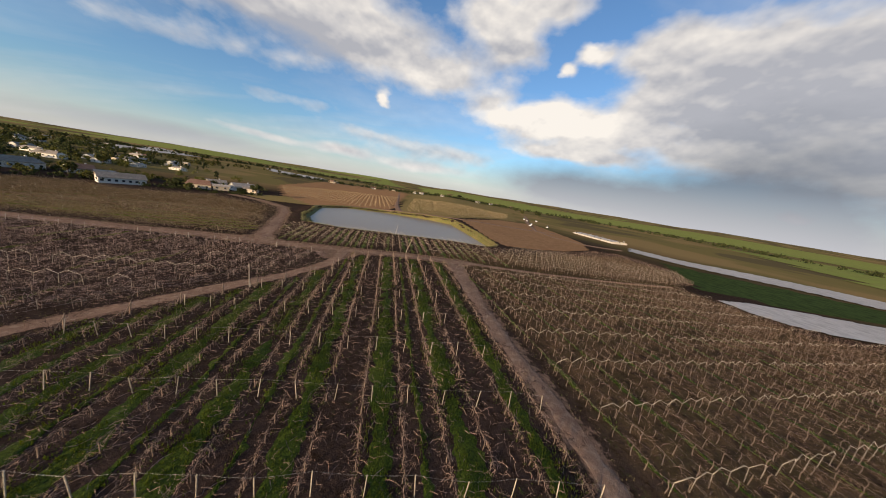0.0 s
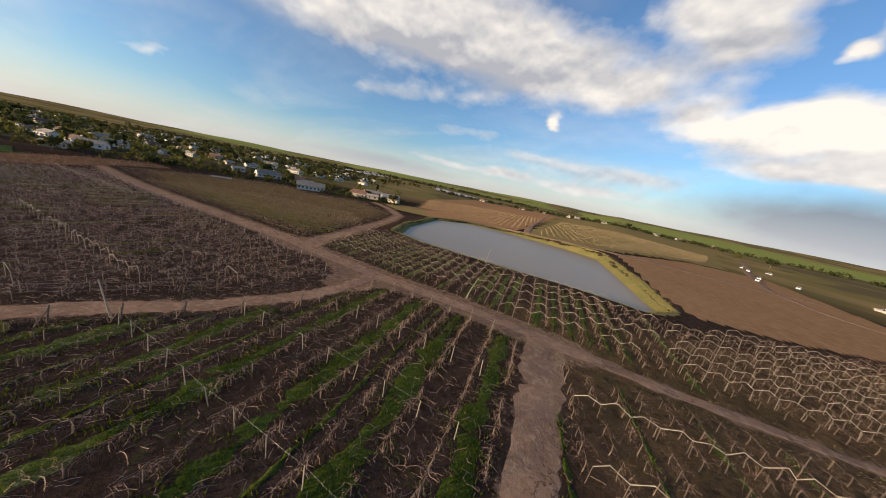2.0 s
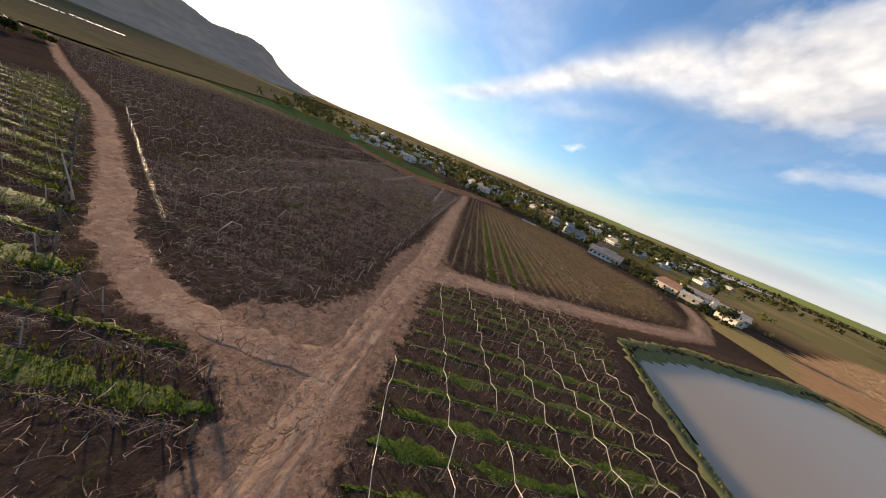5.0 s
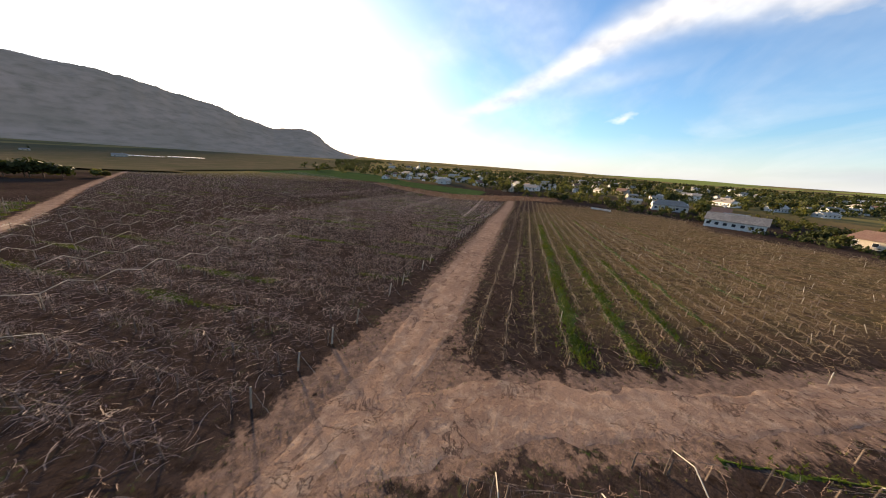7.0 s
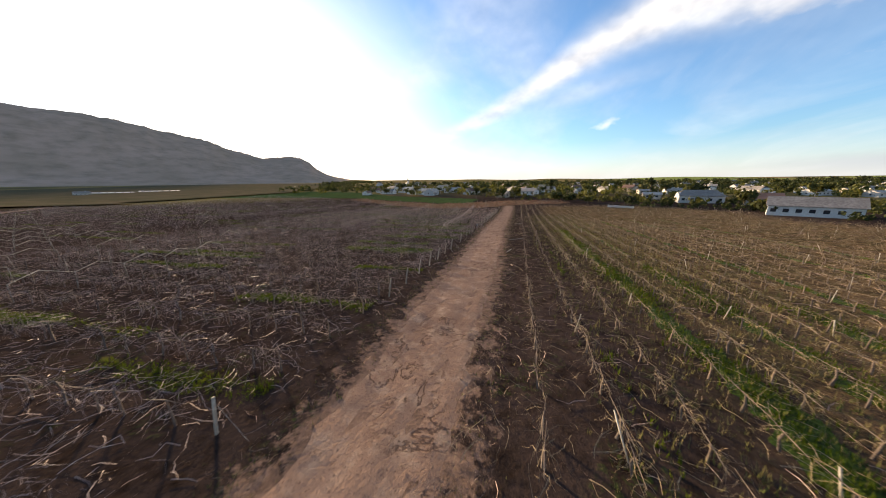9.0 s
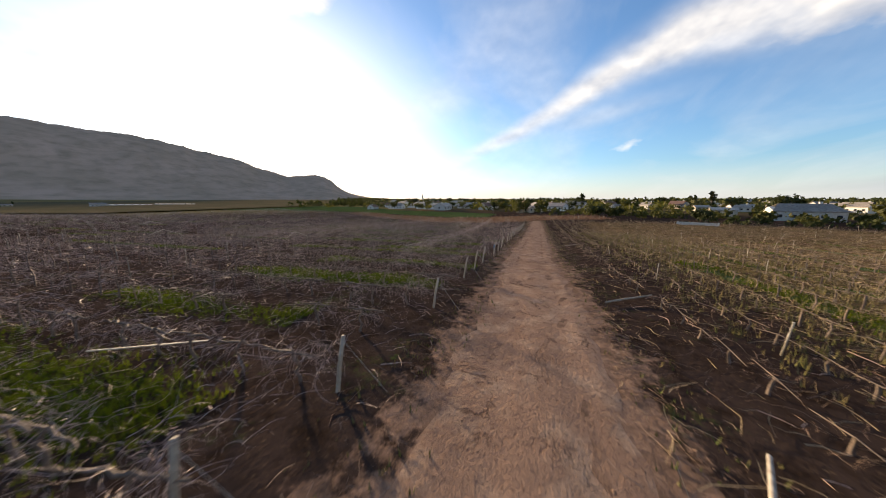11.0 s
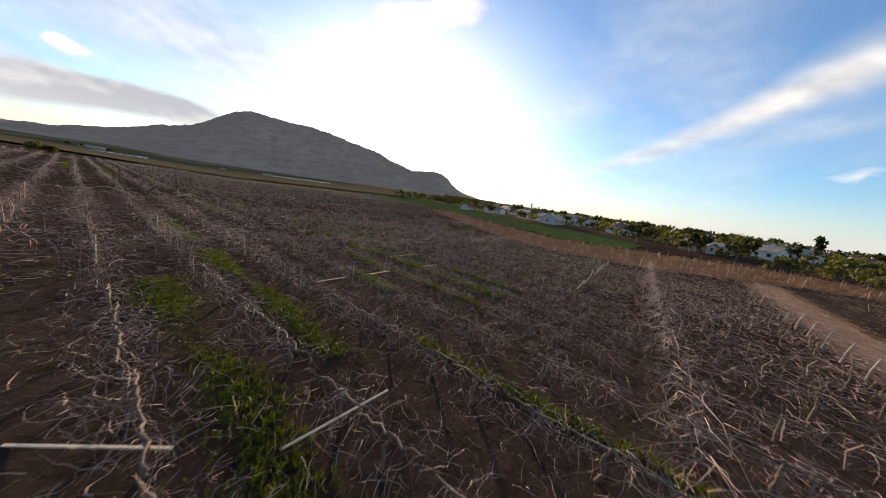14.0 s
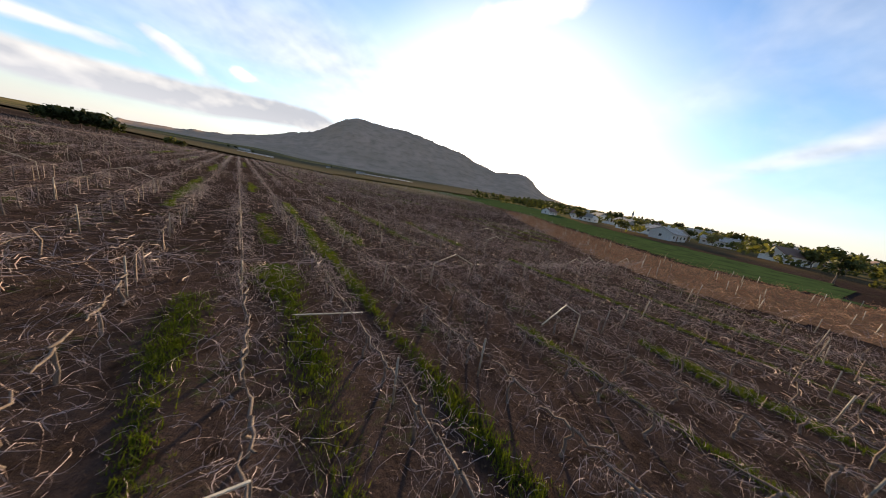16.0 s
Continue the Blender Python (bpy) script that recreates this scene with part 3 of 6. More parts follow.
ribbon("pond_bank", [tuple(p) for p in ring], [3.4, 2.6, 3.6, 3.0], 0.22, M_STRAW, "rough yellow-green grass bank round the pond", "bank", ragged=0.5)


verge_ring = [(-22 + (p[0] + 22) * 1.065, 130 + (p[1] - 130) * 1.075) for p in ring]
ribbon("pond_bank", verge_ring, [1.2, 1.9, 1.0, 1.7, 1.3], 0.07, M_STRAW, "rough weedy verge above the pond bank", "bank", ragged=0.35)


def build_mountain():
    """A scrub-covered mountain with one high summit, seen against the sun."""
    az = np.radians(np.linspace(205, 122, 260))
    crest = np.interp(np.degrees(az), [122, 126, 129, 131, 133, 134, 135.5, 138, 141, 145, 149, 153, 156, 160, 164, 167, 169, 171, 173.5, 176, 180, 184, 188, 192, 198, 205],
                      [0.3, 0.7, 1.2, 1.8, 2.8, 3.9, 4.7, 4.7, 4.3, 5.4, 6.9, 7.5, 8.2, 8.7, 8.7, 8.9, 8.9, 8.2, 6.6, 4.9, 3.7, 2.6, 1.7, 1.2, 0.8, 0.3])
    crest = crest + np.convolve(rng.normal(0, 0.16, len(az) + 4), np.ones(5) / 5, "valid") + np.convolve(rng.normal(0, 0.3, len(az) + 20), np.ones(21) / 10, "valid") * 0.35
    prof = np.linspace(0, 1, 60)
    eye = np.array([-110.0, 50.0])
    dist = 1300 + 1300 * prof
    h = np.tan(np.radians(np.maximum(crest, 0.1)))[:, None] * 2600 * (smooth(0, 1, prof) ** 1.15)[None] - 6
    rough_ = np.array([[noise.fractal(Vector((math.sin(a) * (1300 + 1300 * p) / 420, math.cos(a) * (1300 + 1300 * p) / 420, 3.1)), 0.9, 2.0, 5) for p in prof] for a in az])
    h = h + rough_ * 14 * (smooth(0.05, 0.6, prof) * (1 - 0.97 * smooth(0.7, 1, prof)))[None] * np.clip(crest / 6, 0.05, 1)[:, None]
    x = eye[0] - np.sin(az)[:, None] * dist[None]
    y = eye[1] + np.cos(az)[:, None] * dist[None]
    back = np.stack([x[:, -1:] * 1.25, y[:, -1:] * 1.25, h[:, -1:] * 0 - 8], -1)
    v = np.concatenate([np.stack([x, y, h], -1), back], 1)
    w = v.shape[1]
    i = (np.arange(len(az) - 1)[:, None] * w + np.arange(w - 1)).ravel()
    f = np.stack([i, i + 1, i + w + 1, i + w], -1)
    thing("mountain", mesh_np("mountain", v.reshape(-1, 3), f, M_HAZED_SCRUB, True), "scrub-covered mountain with a rocky summit, pale with painted haze", "mountain", kind="structure")


build_mountain()

# ------------------------------------------------------------------ distant fields
patch("fallow_field", [(8, 172), (14, 145), (19, 116), (24, 105), (40, 113), (60, 128), (80, 149), (92, 182), (86, 272), (45, 238)], 1.6, 0.10, M_FIELD_B, "bare red-brown ploughed field beyond the pond", "field")
patch("crop_field", [(95, 96), (109, 126), (122, 150), (150, 138), (183, 122), (250, 92), (245, 66), (190, 80), (150, 91), (126, 93), (104, 94)], 5.0, 0.10, M_FIELD_D, "dark green low crop on a level field", "field")
patch("crop_cover", [(88, 83), (104, 87.5), (126, 86.6), (150, 84), (190, 72), (172, 56), (118.5, 66.5), (104, 67), (94.4, 69), (89.5, 74)], 1.0, 0.5, M_NET, "pale grey plastic sheeting laid over rows of crop", "crop cover")
patch("crop_cover", [(121, 178), (135, 155), (160, 141), (183, 129), (198, 115), (300, 60), (360, 78), (229, 138), (213, 151), (187, 165), (152, 175), (134, 199)], 2.5, 0.6, M_NET, "long pale grey plastic cover over a far crop", "crop cover")
patch("crop_cover", [(-568, 437), (-715, 533), (-960, 900), (-640, 700)], 14.0, 1.2, M_NET, "wide pale plastic crop cover beyond the town", "crop cover")
patch("crop_cover", [(-280, 600), (-392, 597), (-520, 770), (-330, 720)], 10.0, 1.2, M_NET, "pale plastic crop cover among far fields", "crop cover")
patch("fallow_field", [(-76, 152), (-62, 166), (-36, 176), (-88, 560), (-180, 840), (-260, 560), (-190, 300), (-112, 182)], 6.0, 0.15, M_FIELD_B, "brown dormant vineyard north of the pond", "field")
M_GOLD = mottled("golden_ground", rgb(0.24, 0.175, 0.070), rgb(0.19, 0.155, 0.055), rgb(0.27, 0.20, 0.10), (0.03, 0.9), 0.95, 0.06, 3.0, gloss=0.0)
patch("vineyard_ground", [(-33, 174), (6, 175), (44, 238), (66, 262), (110, 480), (70, 700), (-80, 600), (-48, 300)], 4.0, 0.16, M_GOLD, "golden winter ground under vine rows beyond the pond", "field")
patch("vineyard_ground", [(-132, 168), (-100, 150), (-74, 150), (-60, 168), (-112, 186)], 2.0, 0.12, M_GOLD, "rough golden ground beside the farm track", "field")
patch("crop_field", [(-60, 900), (500, 760), (900, 500), (1500, 700), (1400, 2200), (-300, 2400)], 45.0, 0.6, M_FIELD_G, "bright green cereal fields on far rolling ground", "field")
patch("crop_field", [(-1100, 1000), (-500, 1100), (-250, 1500), (-700, 3000), (-2600, 2600), (-2900, 700), (-1900, 300)], 45.0, 0.6, M_FIELD_G, "bright green cereal fields behind the town", "field")
patch("crop_field", [(-205, 20), (-211, 36), (-240, 32), (-262, -40), (-318, -110), (-340, -200), (-236, -200), (-238, -60), (-219, -18)], 3.0, 0.12, M_FIELD_D, "dark green low crop below the garden walls", "field")
patch("crop_field", [(260, 40), (900, -200), (1600, 100), (1500, 640), (420, 420), (330, 220)], 30.0, 0.4, M_FIELD_G, "green cereal field on the far plain", "field")
patch("scrub_field", [(-108, -176), (-232, -206), (-345, -208), (-700, -430), (-620, -900), (160, -900), (300, -420), (60, -190)], 24.0, 0.9, mottled("dull_scrub", rgb(0.105, 0.085, 0.050), rgb(0.085, 0.080, 0.042), rgb(0.14, 0.105, 0.065), (0.006, 0.06), 0.95, 0.3, 0.3, gloss=0.0), "dull olive-brown scrub below the mountain", "field")

# ------------------------------------------------------------------ vines


def tube(path, radii, sides=3):
    """Triangles of a tapering tube along points."""
    p = np.asarray(path, float)
    t = np.gradient(p, axis=0)
    t /= np.linalg.norm(t, axis=1)[:, None] + 1e-9
    a = np.cross(t, (0.31, 0.62, 0.72))
    a /= np.linalg.norm(a, axis=1)[:, None] + 1e-9
    b = np.cross(t, a)
    ang = np.arange(sides) * 2 * np.pi / sides
    v = p[:, None] + (a[:, None] * np.cos(ang)[None, :, None] + b[:, None] * np.sin(ang)[None, :, None]) * np.asarray(radii)[:, None, None]
    n = len(p)
    i, j = np.meshgrid(np.arange(n - 1), np.arange(sides), indexing="ij")
    k = (j + 1) % sides
    q = np.stack([i * sides + j, i * sides + k, (i + 1) * sides + k, (i + 1) * sides + j], -1).reshape(-1, 4)
    f = np.concatenate([q[:, [0, 1, 2]], q[:, [0, 2, 3]]])
    return v.reshape(-1, 3), f


def flat(path, widths, r):
    """Triangles of a thin flat strip along points, turned at random."""
    p = np.asarray(path, float)
    t = np.gradient(p, axis=0)
    t /= np.linalg.norm(t, axis=1)[:, None] + 1e-9
    a = np.cross(t, r.normal(0, 1, 3))
    a /= np.linalg.norm(a, axis=1)[:, None] + 1e-9
    w = np.asarray(widths)[:, None]
    v = np.stack([p - a * w, p + a * w], 1).reshape(-1, 3)
    i = np.arange(len(p) - 1) * 2
    return v, np.concatenate([np.stack([i, i + 1, i + 3], -1), np.stack([i, i + 3, i + 2], -1)])


def join(pieces):
    vs, fs, n = [], [], 0
    for v, f in pieces:
        vs.append(v)
        fs.append(f + n)
        n += len(v)
    return np.concatenate(vs), np.concatenate(fs)


def cane(r, start, heading, length, segs, thick, sides, droop=1.0):
    d = np.array(heading, float)
    d /= np.linalg.norm(d)
    axis, curl = r.normal(0, 1, 3), r.uniform(0.3, 3.4)
    axis /= np.linalg.norm(axis)
    p, pts = np.array(start, float), [np.array(start, float)]
    for s in range(segs):
        d = d + r.normal(0, 0.62 / segs ** 0.5, 3) + np.cross(axis, d) * curl / segs + np.array([0, 0, -0.9 * droop / segs])
        d /= np.linalg.norm(d)
        p = p + d * length / segs
        p[2] = max(p[2], 0.05)
        pts.append(p.copy())
    radii = np.linspace(thick, thick * 0.35, segs + 1)
    return tube(pts, radii, sides) if sides > 2 else flat(pts, radii, r)


def vine_canes(seed, count, segs, sides, high=1.05, spread=1.0, thick=0.010, length=(0.7, 1.7), wide=0.06):
    r = np.random.default_rng(seed)
    out = []
    for _ in range(count):
        y = r.uniform(-0.75, 0.75)
        side = r.choice((-1, 1))
        h = (side * r.uniform(0.05, 0.65) * spread, r.normal(0, 0.85), r.uniform(-0.45, 0.75))
        out.append(cane(r, (r.normal(0, wide), y, high + r.normal(0, 0.06)), h, r.uniform(*length), segs, thick * r.uniform(0.7, 1.25), sides, r.uniform(0.4, 2.4)))
    return join(out)


def plain_stem(seed, high=1.05):
    r = np.random.default_rng(seed + 700)
    top = (r.normal(0, 0.06), r.normal(0, 0.06), high)
    arms = [tube([top, (top[0] + r.normal(0, 0.05), top[1] + s * 0.75, high + r.normal(0, 0.05))], [0.017, 0.009], 3) for s in (-1, 1)]
    return join([tube([(0, 0, -0.1), (r.normal(0, 0.05), r.normal(0, 0.05), high * 0.55), top], [0.045, 0.038, 0.03], 3), *arms])


def vine_stem(seed, sides=6, high=1.05):
    r = np.random.default_rng(seed + 900)
    z = np.linspace(-0.1, high, 6)
    trunk = np.stack([r.normal(0, 0.035, 6), r.normal(0, 0.04, 6), z], -1)
    arms = []
    for s in (-1, 1):
        y = np.linspace(0, 0.75, 5)
        arms.append(tube(np.stack([trunk[-1, 0] + r.normal(0, 0.03, 5), trunk[-1, 1] + s * y, high - 0.05 + r.normal(0, 0.03, 5)], -1), np.linspace(0.035, 0.018, 5), max(3, sides - 2)))
    return join([tube(trunk, np.linspace(0.045, 0.03, 6), sides), *arms])


def spread_copies(templates, places):
    """Many turned and scaled copies of template meshes as one pair of arrays; places: x, y, z, turn, scale."""
    places = np.asarray(places, float)
    pick = rng.integers(0, len(templates), len(places))
    vs, fs, n = [], [], 0
    for k, (v, f) in enumerate(templates):
        g = places[pick == k]
        if not len(g):
            continue
        c, s = np.cos(g[:, 3]) * g[:, 4], np.sin(g[:, 3]) * g[:, 4]
        x = g[:, 0, None] + c[:, None] * v[None, :, 0] - s[:, None] * v[None, :, 1]
        y = g[:, 1, None] + s[:, None] * v[None, :, 0] + c[:, None] * v[None, :, 1]
        z = g[:, 2, None] + g[:, 4, None] * v[None, :, 2]
        vs.append(np.stack([x, y, z], -1).reshape(-1, 3))
        fs.append((f[None] + (np.arange(len(g)) * len(v))[:, None, None]).reshape(-1, 3) + n)
        n += len(g) * len(v)
    return np.concatenate(vs), np.concatenate(fs)


U = np.array([-0.2195, 0.9756])       # along the rows
C = np.array([0.9756, 0.2195])        # across the rows
ROW_TURN = math.atan2(-U[0], U[1])
UD, CD = np.array([-0.292, 0.956]), np.array([0.956, 0.292])         # the eastern block
TURN_D = math.atan2(-UD[0], UD[1])
UB, CB = np.array([-0.1305, 0.9915]), np.array([0.9915, 0.1305])    # the same for the western block
TURN_B = math.atan2(-UB[0], UB[1])


def block_points(poly, row, step, phase=0.0, along=U, across=C, margin=0.3, jitter=0.2):
    """Points along parallel rows inside a polygon: x, y and the number of the row."""
    p = np.array(poly)
    a, b = p @ across, p @ along
    ks = np.arange(math.floor((a.min() - phase) / row), math.ceil((a.max() - phase) / row) + 1)
    bs = np.arange(b.min(), b.max(), step)
    kk, bb = np.meshgrid(ks, bs, indexing="ij")
    aa = phase + kk * row + rng.normal(0, 0.04, kk.shape)
    bb = bb + rng.uniform(0, step, len(ks))[:, None] + rng.normal(0, jitter, bb.shape)
    x, y = aa * across[0] + bb * along[0], aa * across[1] + bb * along[1]
    ok = edge_distance(poly, x, y) > margin
    return x[ok], y[ok], kk[ok]


A = [(-21, 59.5), (-20.6, 52), (-23, 45.5), (-28.5, 36.5), (-38, 20), (-52, -4), (-62, -28), (22, -28), (15.4, 0), (12.2, 15.4), (10.8, 22), (7.6, 34), (2.5, 56), (1.3, 64.2), (-12, 64.0), (-19, 62.4)]
B = [(-31, 60.8), (-25.5, 57), (-26, 50), (-28, 46), (-33, 36.5), (-43, 20), (-57, -4), (-80, -58), (-106, -112), (-128, -160), (-262, -170), (-234, -80), (-199.5, -14), (-183, 14), (-179, 28), (-185, 45), (-185, 53.2), (-100, 57.4), (-50, 60)]
CC = [(-51.4, 68.4), (-54.2, 77.5), (-58, 85.5), (-61.6, 92), (-65.5, 100), (-73, 115), (-86, 133), (-108, 142), (-130, 150), (-160, 132), (-186, 136), (-206, 110), (-200, 59.0), (-150, 61.6), (-100, 64.1), (-70, 66.4)]
D = [(19.5, -16), (17.2, 5), (16, 15), (13, 26), (10.4, 36), (7, 52), (5.4, 62.4), (12, 64.6), (20, 66.8), (30, 70), (62, 82), (80, 88.5), (86, 76), (93, 66.5), (104, 64), (118, 63), (120, 40), (104, 14), (86, -16)]
PB = [(2, 69.0), (-12, 68.5), (-28, 67.6), (-42.8, 67.8), (-46.2, 71.6), (-48.7, 77.8), (-50.8, 82.4), (-54, 89.5), (-50, 93.5), (-35, 91), (-15, 90), (5, 90.5), (21, 93), (26, 99), (41, 110), (61, 125), (80, 145), (98, 152), (110, 126), (98, 102), (86, 94), (68, 88), (45, 80), (30, 74.4), (20, 71.4), (12, 69.8)]
RED = [(-182, 14), (-178, 28), (-184, 44), (-204, 62), (-214, 84), (-236, 80), (-226, 54), (-209, 32), (-203, 18), (-217, -18), (-236, -50), (-222, -52), (-198, -14)]

NEAR_B = [(-89, 57.5), (-93, 47), (-110, 42), (-128, 34), (-142, 24), (-158, 22), (-160, 36), (-146, 48), (-126, 57)]
MID_B = [(-25, 61), (-24, 46), (-36, 28), (-62, 20), (-130, 4), (-172, 4), (-176, 54), (-100, 58)]


def plant_block(name, poly, row, step, phase, label, along=U, across=C, turn=ROW_TURN, mid=None, near=None, high=1.05, spread=1.0, dense=12, far_dense=9, thick=1.0, mat=None, stems=True, size=1.0, length=(0.7, 1.7), wide=0.06):
    x, y, k = block_points(poly, row, step, phase, along, across)
    keep = rng.random(len(x)) > 0.04
    x, y = x[keep], y[keep]
    z = land(x, y)
    rows = np.stack([x, y, z, turn + rng.choice([0, np.pi], len(x)) + rng.normal(0, 0.07, len(x)), size * rng.normal(1, 0.1, len(x))], -1)
    in_near = edge_distance(near, x, y) > 0 if near else np.zeros(len(x), bool)
    in_mid = (edge_distance(mid, x, y) > 0 if mid else np.zeros(len(x), bool)) & ~in_near
    far = ~in_near & ~in_mid
    t_mid = [vine_canes(s, dense, 3, 2, high, spread, 0.0125 * thick, length, wide) for s in range(6)]
    t_far = [vine_canes(s + 40, far_dense, 2, 2, high, spread, 0.021 * thick) for s in range(6)]
    t_stem = [plain_stem(s, high) for s in range(4)]
    got = [spread_copies(t, rows[sel]) for t, sel in ((t_mid, in_mid), (t_far, far)) if sel.any()]
    if got:
        v, f = join(got)
        thing(name, mesh_np(name, v, f, mat or M_CANE), label, "vines", kind="stuff")
    if stems:
        v, f = spread_copies(t_stem, rows[in_mid] if in_mid.any() else rows[far])
        thing("vine_trunks", mesh_np("vine_trunks", v, f, M_TRUNK), "dark gnarled vine trunks standing in rows", "vine trunks", kind="stuff")
    return rows[in_near]


WHOLE = [(-400, -400), (400, -400), (400, 400), (-400, 400)]
plant_block("vine_canes", A, 2.93, 1.45, -0.2, "pinkish brown leafless vine canes sprawling along rows", mid=WHOLE, high=0.75, spread=1.0, dense=32, thick=0.42, length=(0.3, 1.1))
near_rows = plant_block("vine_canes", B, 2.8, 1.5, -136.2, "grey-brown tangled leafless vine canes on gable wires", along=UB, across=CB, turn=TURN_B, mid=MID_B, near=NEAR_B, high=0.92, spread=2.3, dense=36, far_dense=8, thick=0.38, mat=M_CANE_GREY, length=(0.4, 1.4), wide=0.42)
road_u, road_c = np.array([-0.9987, -0.051]), np.array([-0.051, 0.9987])
CMID = [(-49, 66), (-56, 82), (-62, 96), (-86, 108), (-130, 96), (-160, 76), (-160, 60), (-100, 63)]
NEAR_C = [(-86, 63.5), (-86, 70), (-120, 68.5), (-150, 67), (-150, 61)]
near_c = plant_block("vine_canes", CC, 2.05, 1.5, 69.2, "olive-brown leafless vine canes in close low rows", along=road_u, across=road_c, turn=math.atan2(-road_u[0], road_u[1]), mid=CMID, near=NEAR_C, high=0.6, spread=1.3, dense=24, far_dense=7, thick=0.42, length=(0.35, 1.1), mat=M_CANE_OLIVE)
plant_block("vine_canes", D, 2.1, 1.5, 0.6, "brown leafless vine canes under a gable trellis", along=UD, across=CD, turn=TURN_D, mid=WHOLE, high=0.9, spread=1.6, dense=17, far_dense=6, thick=0.40, length=(0.4, 1.2), wide=0.35)
plant_block("vine_canes", PB, 2.15, 1.5, 0.4, "brown leafless vine canes beside the farm pond", mid=WHOLE, high=0.9, spread=1.2, dense=13, far_dense=6, thick=0.46, length=(0.4, 1.2), wide=0.28)
plant_block("vine_canes", [(-28, 178), (6, 182), (58, 268), (80, 370), (-50, 380)], 3.2, 2.4, 0.0, "golden leafless vine rows beyond the pond", along=np.array([-0.26, 0.9656]), across=np.array([0.9656, 0.26]), high=0.9, spread=0.8, far_dense=12, thick=1.0, stems=False, mat=M_CANE_OLIVE)
plant_block("vine_canes", [(-60, 172), (-38, 180), (-66, 350), (-160, 350), (-185, 300), (-112, 186)], 3.2, 2.4, 0.0, "brown leafless vine rows north of the pond", along=np.array([-0.26, 0.9656]), across=np.array([0.9656, 0.26]), high=0.9, spread=0.8, far_dense=10, thick=1.0, stems=False, mat=M_CANE_OLIVE)
M_RUST = mottled("rust_canes", rgb(0.32, 0.145, 0.07), rgb(0.38, 0.20, 0.10), rgb(0.20, 0.105, 0.06), (0.3, 4.0), 0.8, 0.0)
patch("fallow_field", RED, 1.5, 0.05, mottled("rusty_ground", rgb(0.125, 0.075, 0.046), rgb(0.165, 0.098, 0.058), rgb(0.075, 0.050, 0.034), (0.2, 2.5), 0.95, 0.08, 4.0, gloss=0.0), "rust-brown ground under young vines", "field", ragged=0.4)
plant_block("young_vines", RED, 2.4, 1.4, 0.0, "rust-coloured young vines in a narrow strip", high=0.42, spread=0.8, far_dense=16, thick=0.6, mat=M_RUST, stems=False)


def build_near_vines(rows, mat, count, label, high=0.74, wide=0.42):
    kinds = []
    for s in range(7):
        root = tagged(new("grapevine"), label, "grapevine", "grapevines beside the road")
        v, f = vine_stem(s + 20, 7, high + 0.06) if high > 0.5 else plain_stem(s + 20, high)
        part("trunk", mesh_np("trunk", v, f, M_TRUNK, True), root, "dark gnarled trunk and arms")
        v, f = vine_canes(s + 70, count, 6, 2, high, 2.0, 0.0043, (0.25, 1.05), wide)
        tagged(part("cane_tangle", mesh_np("cane_tangle", v, f, mat, True), root), kind="stuff")
        kinds.append(root)
    used = set()
    for i, (x, y, z, a, s) in enumerate(rows[:300]):
        k = i % len(kinds)
        m = pose(x, y, z, 0, 0, math.degrees(a))
        if k not in used:
            kinds[k].matrix_basis = m
            used.add(k)
        else:
            copy_thing(kinds[k], m)


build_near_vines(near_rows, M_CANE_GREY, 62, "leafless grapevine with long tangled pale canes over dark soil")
build_near_vines(near_c, M_CANE_DARK, 18, "low leafless grapevine with brown canes beside the road", 0.36, 0.4)

# ------------------------------------------------------------------ trellises


def bar_mesh(name, length, w, d, mat):
    """A sawn bar along +z with worn, slightly rounded ends."""
    bm = bmesh.new()
    bmesh.ops.create_cube(bm, size=1.0)
    for v in bm.verts:
        v.co = Vector((v.co.x * w, v.co.y * d, (v.co.z + 0.5) * length))
    bmesh.ops.bevel(bm, geom=[e for e in bm.edges], offset=min(w, d) * 0.18, segments=1, affect="EDGES")
    me = bpy.data.meshes.new(name)
    bm.to_mesh(me)
    bm.free()
    me.materials.append(mat)
    return me


def aim(start, end):
    d = Vector(end) - Vector(start)
    return Matrix.Translation(start) @ d.to_track_quat("Z", "Y").to_matrix().to_4x4(), d.length


POST_H, RISE = 1.25, 0.52
POST_ME = bar_mesh("post", 1.0, 0.055, 0.055, M_POST)
GABLE_POST_ME = bar_mesh("post", 1.0, 0.035, 0.035, M_TRUNK)
ARM_ME = bar_mesh("arm", 1.0, 0.038, 0.028, M_BOARD)


def stretched(name, me, parent, start, end):
    m, length = aim(start, end)
    ob = part(name, me, parent)
    ob.matrix_basis = parent.matrix_basis.inverted() @ m @ Matrix.Diagonal((1, 1, length, 1))
    return ob


def chain_points(poly, line_y, cell, phase, across=C, along=U):
    """Posts on one line across the rows, where it crosses the polygon."""
    p = np.array(poly)
    a = p @ across
    ks = np.arange(math.floor(a.min() / cell), math.ceil(a.max() / cell) + 1)
    aa = phase + (ks - round(phase / cell)) * cell
    x, y = aa * across[0] + line_y * along[0], aa * across[1] + line_y * along[1]
    ok = edge_distance(poly, x, y) > 0.2
    return [(float(u), float(v)) for u, v in zip(x[ok], y[ok])]


loose_bars = []      # joined far trellis: start, end, width


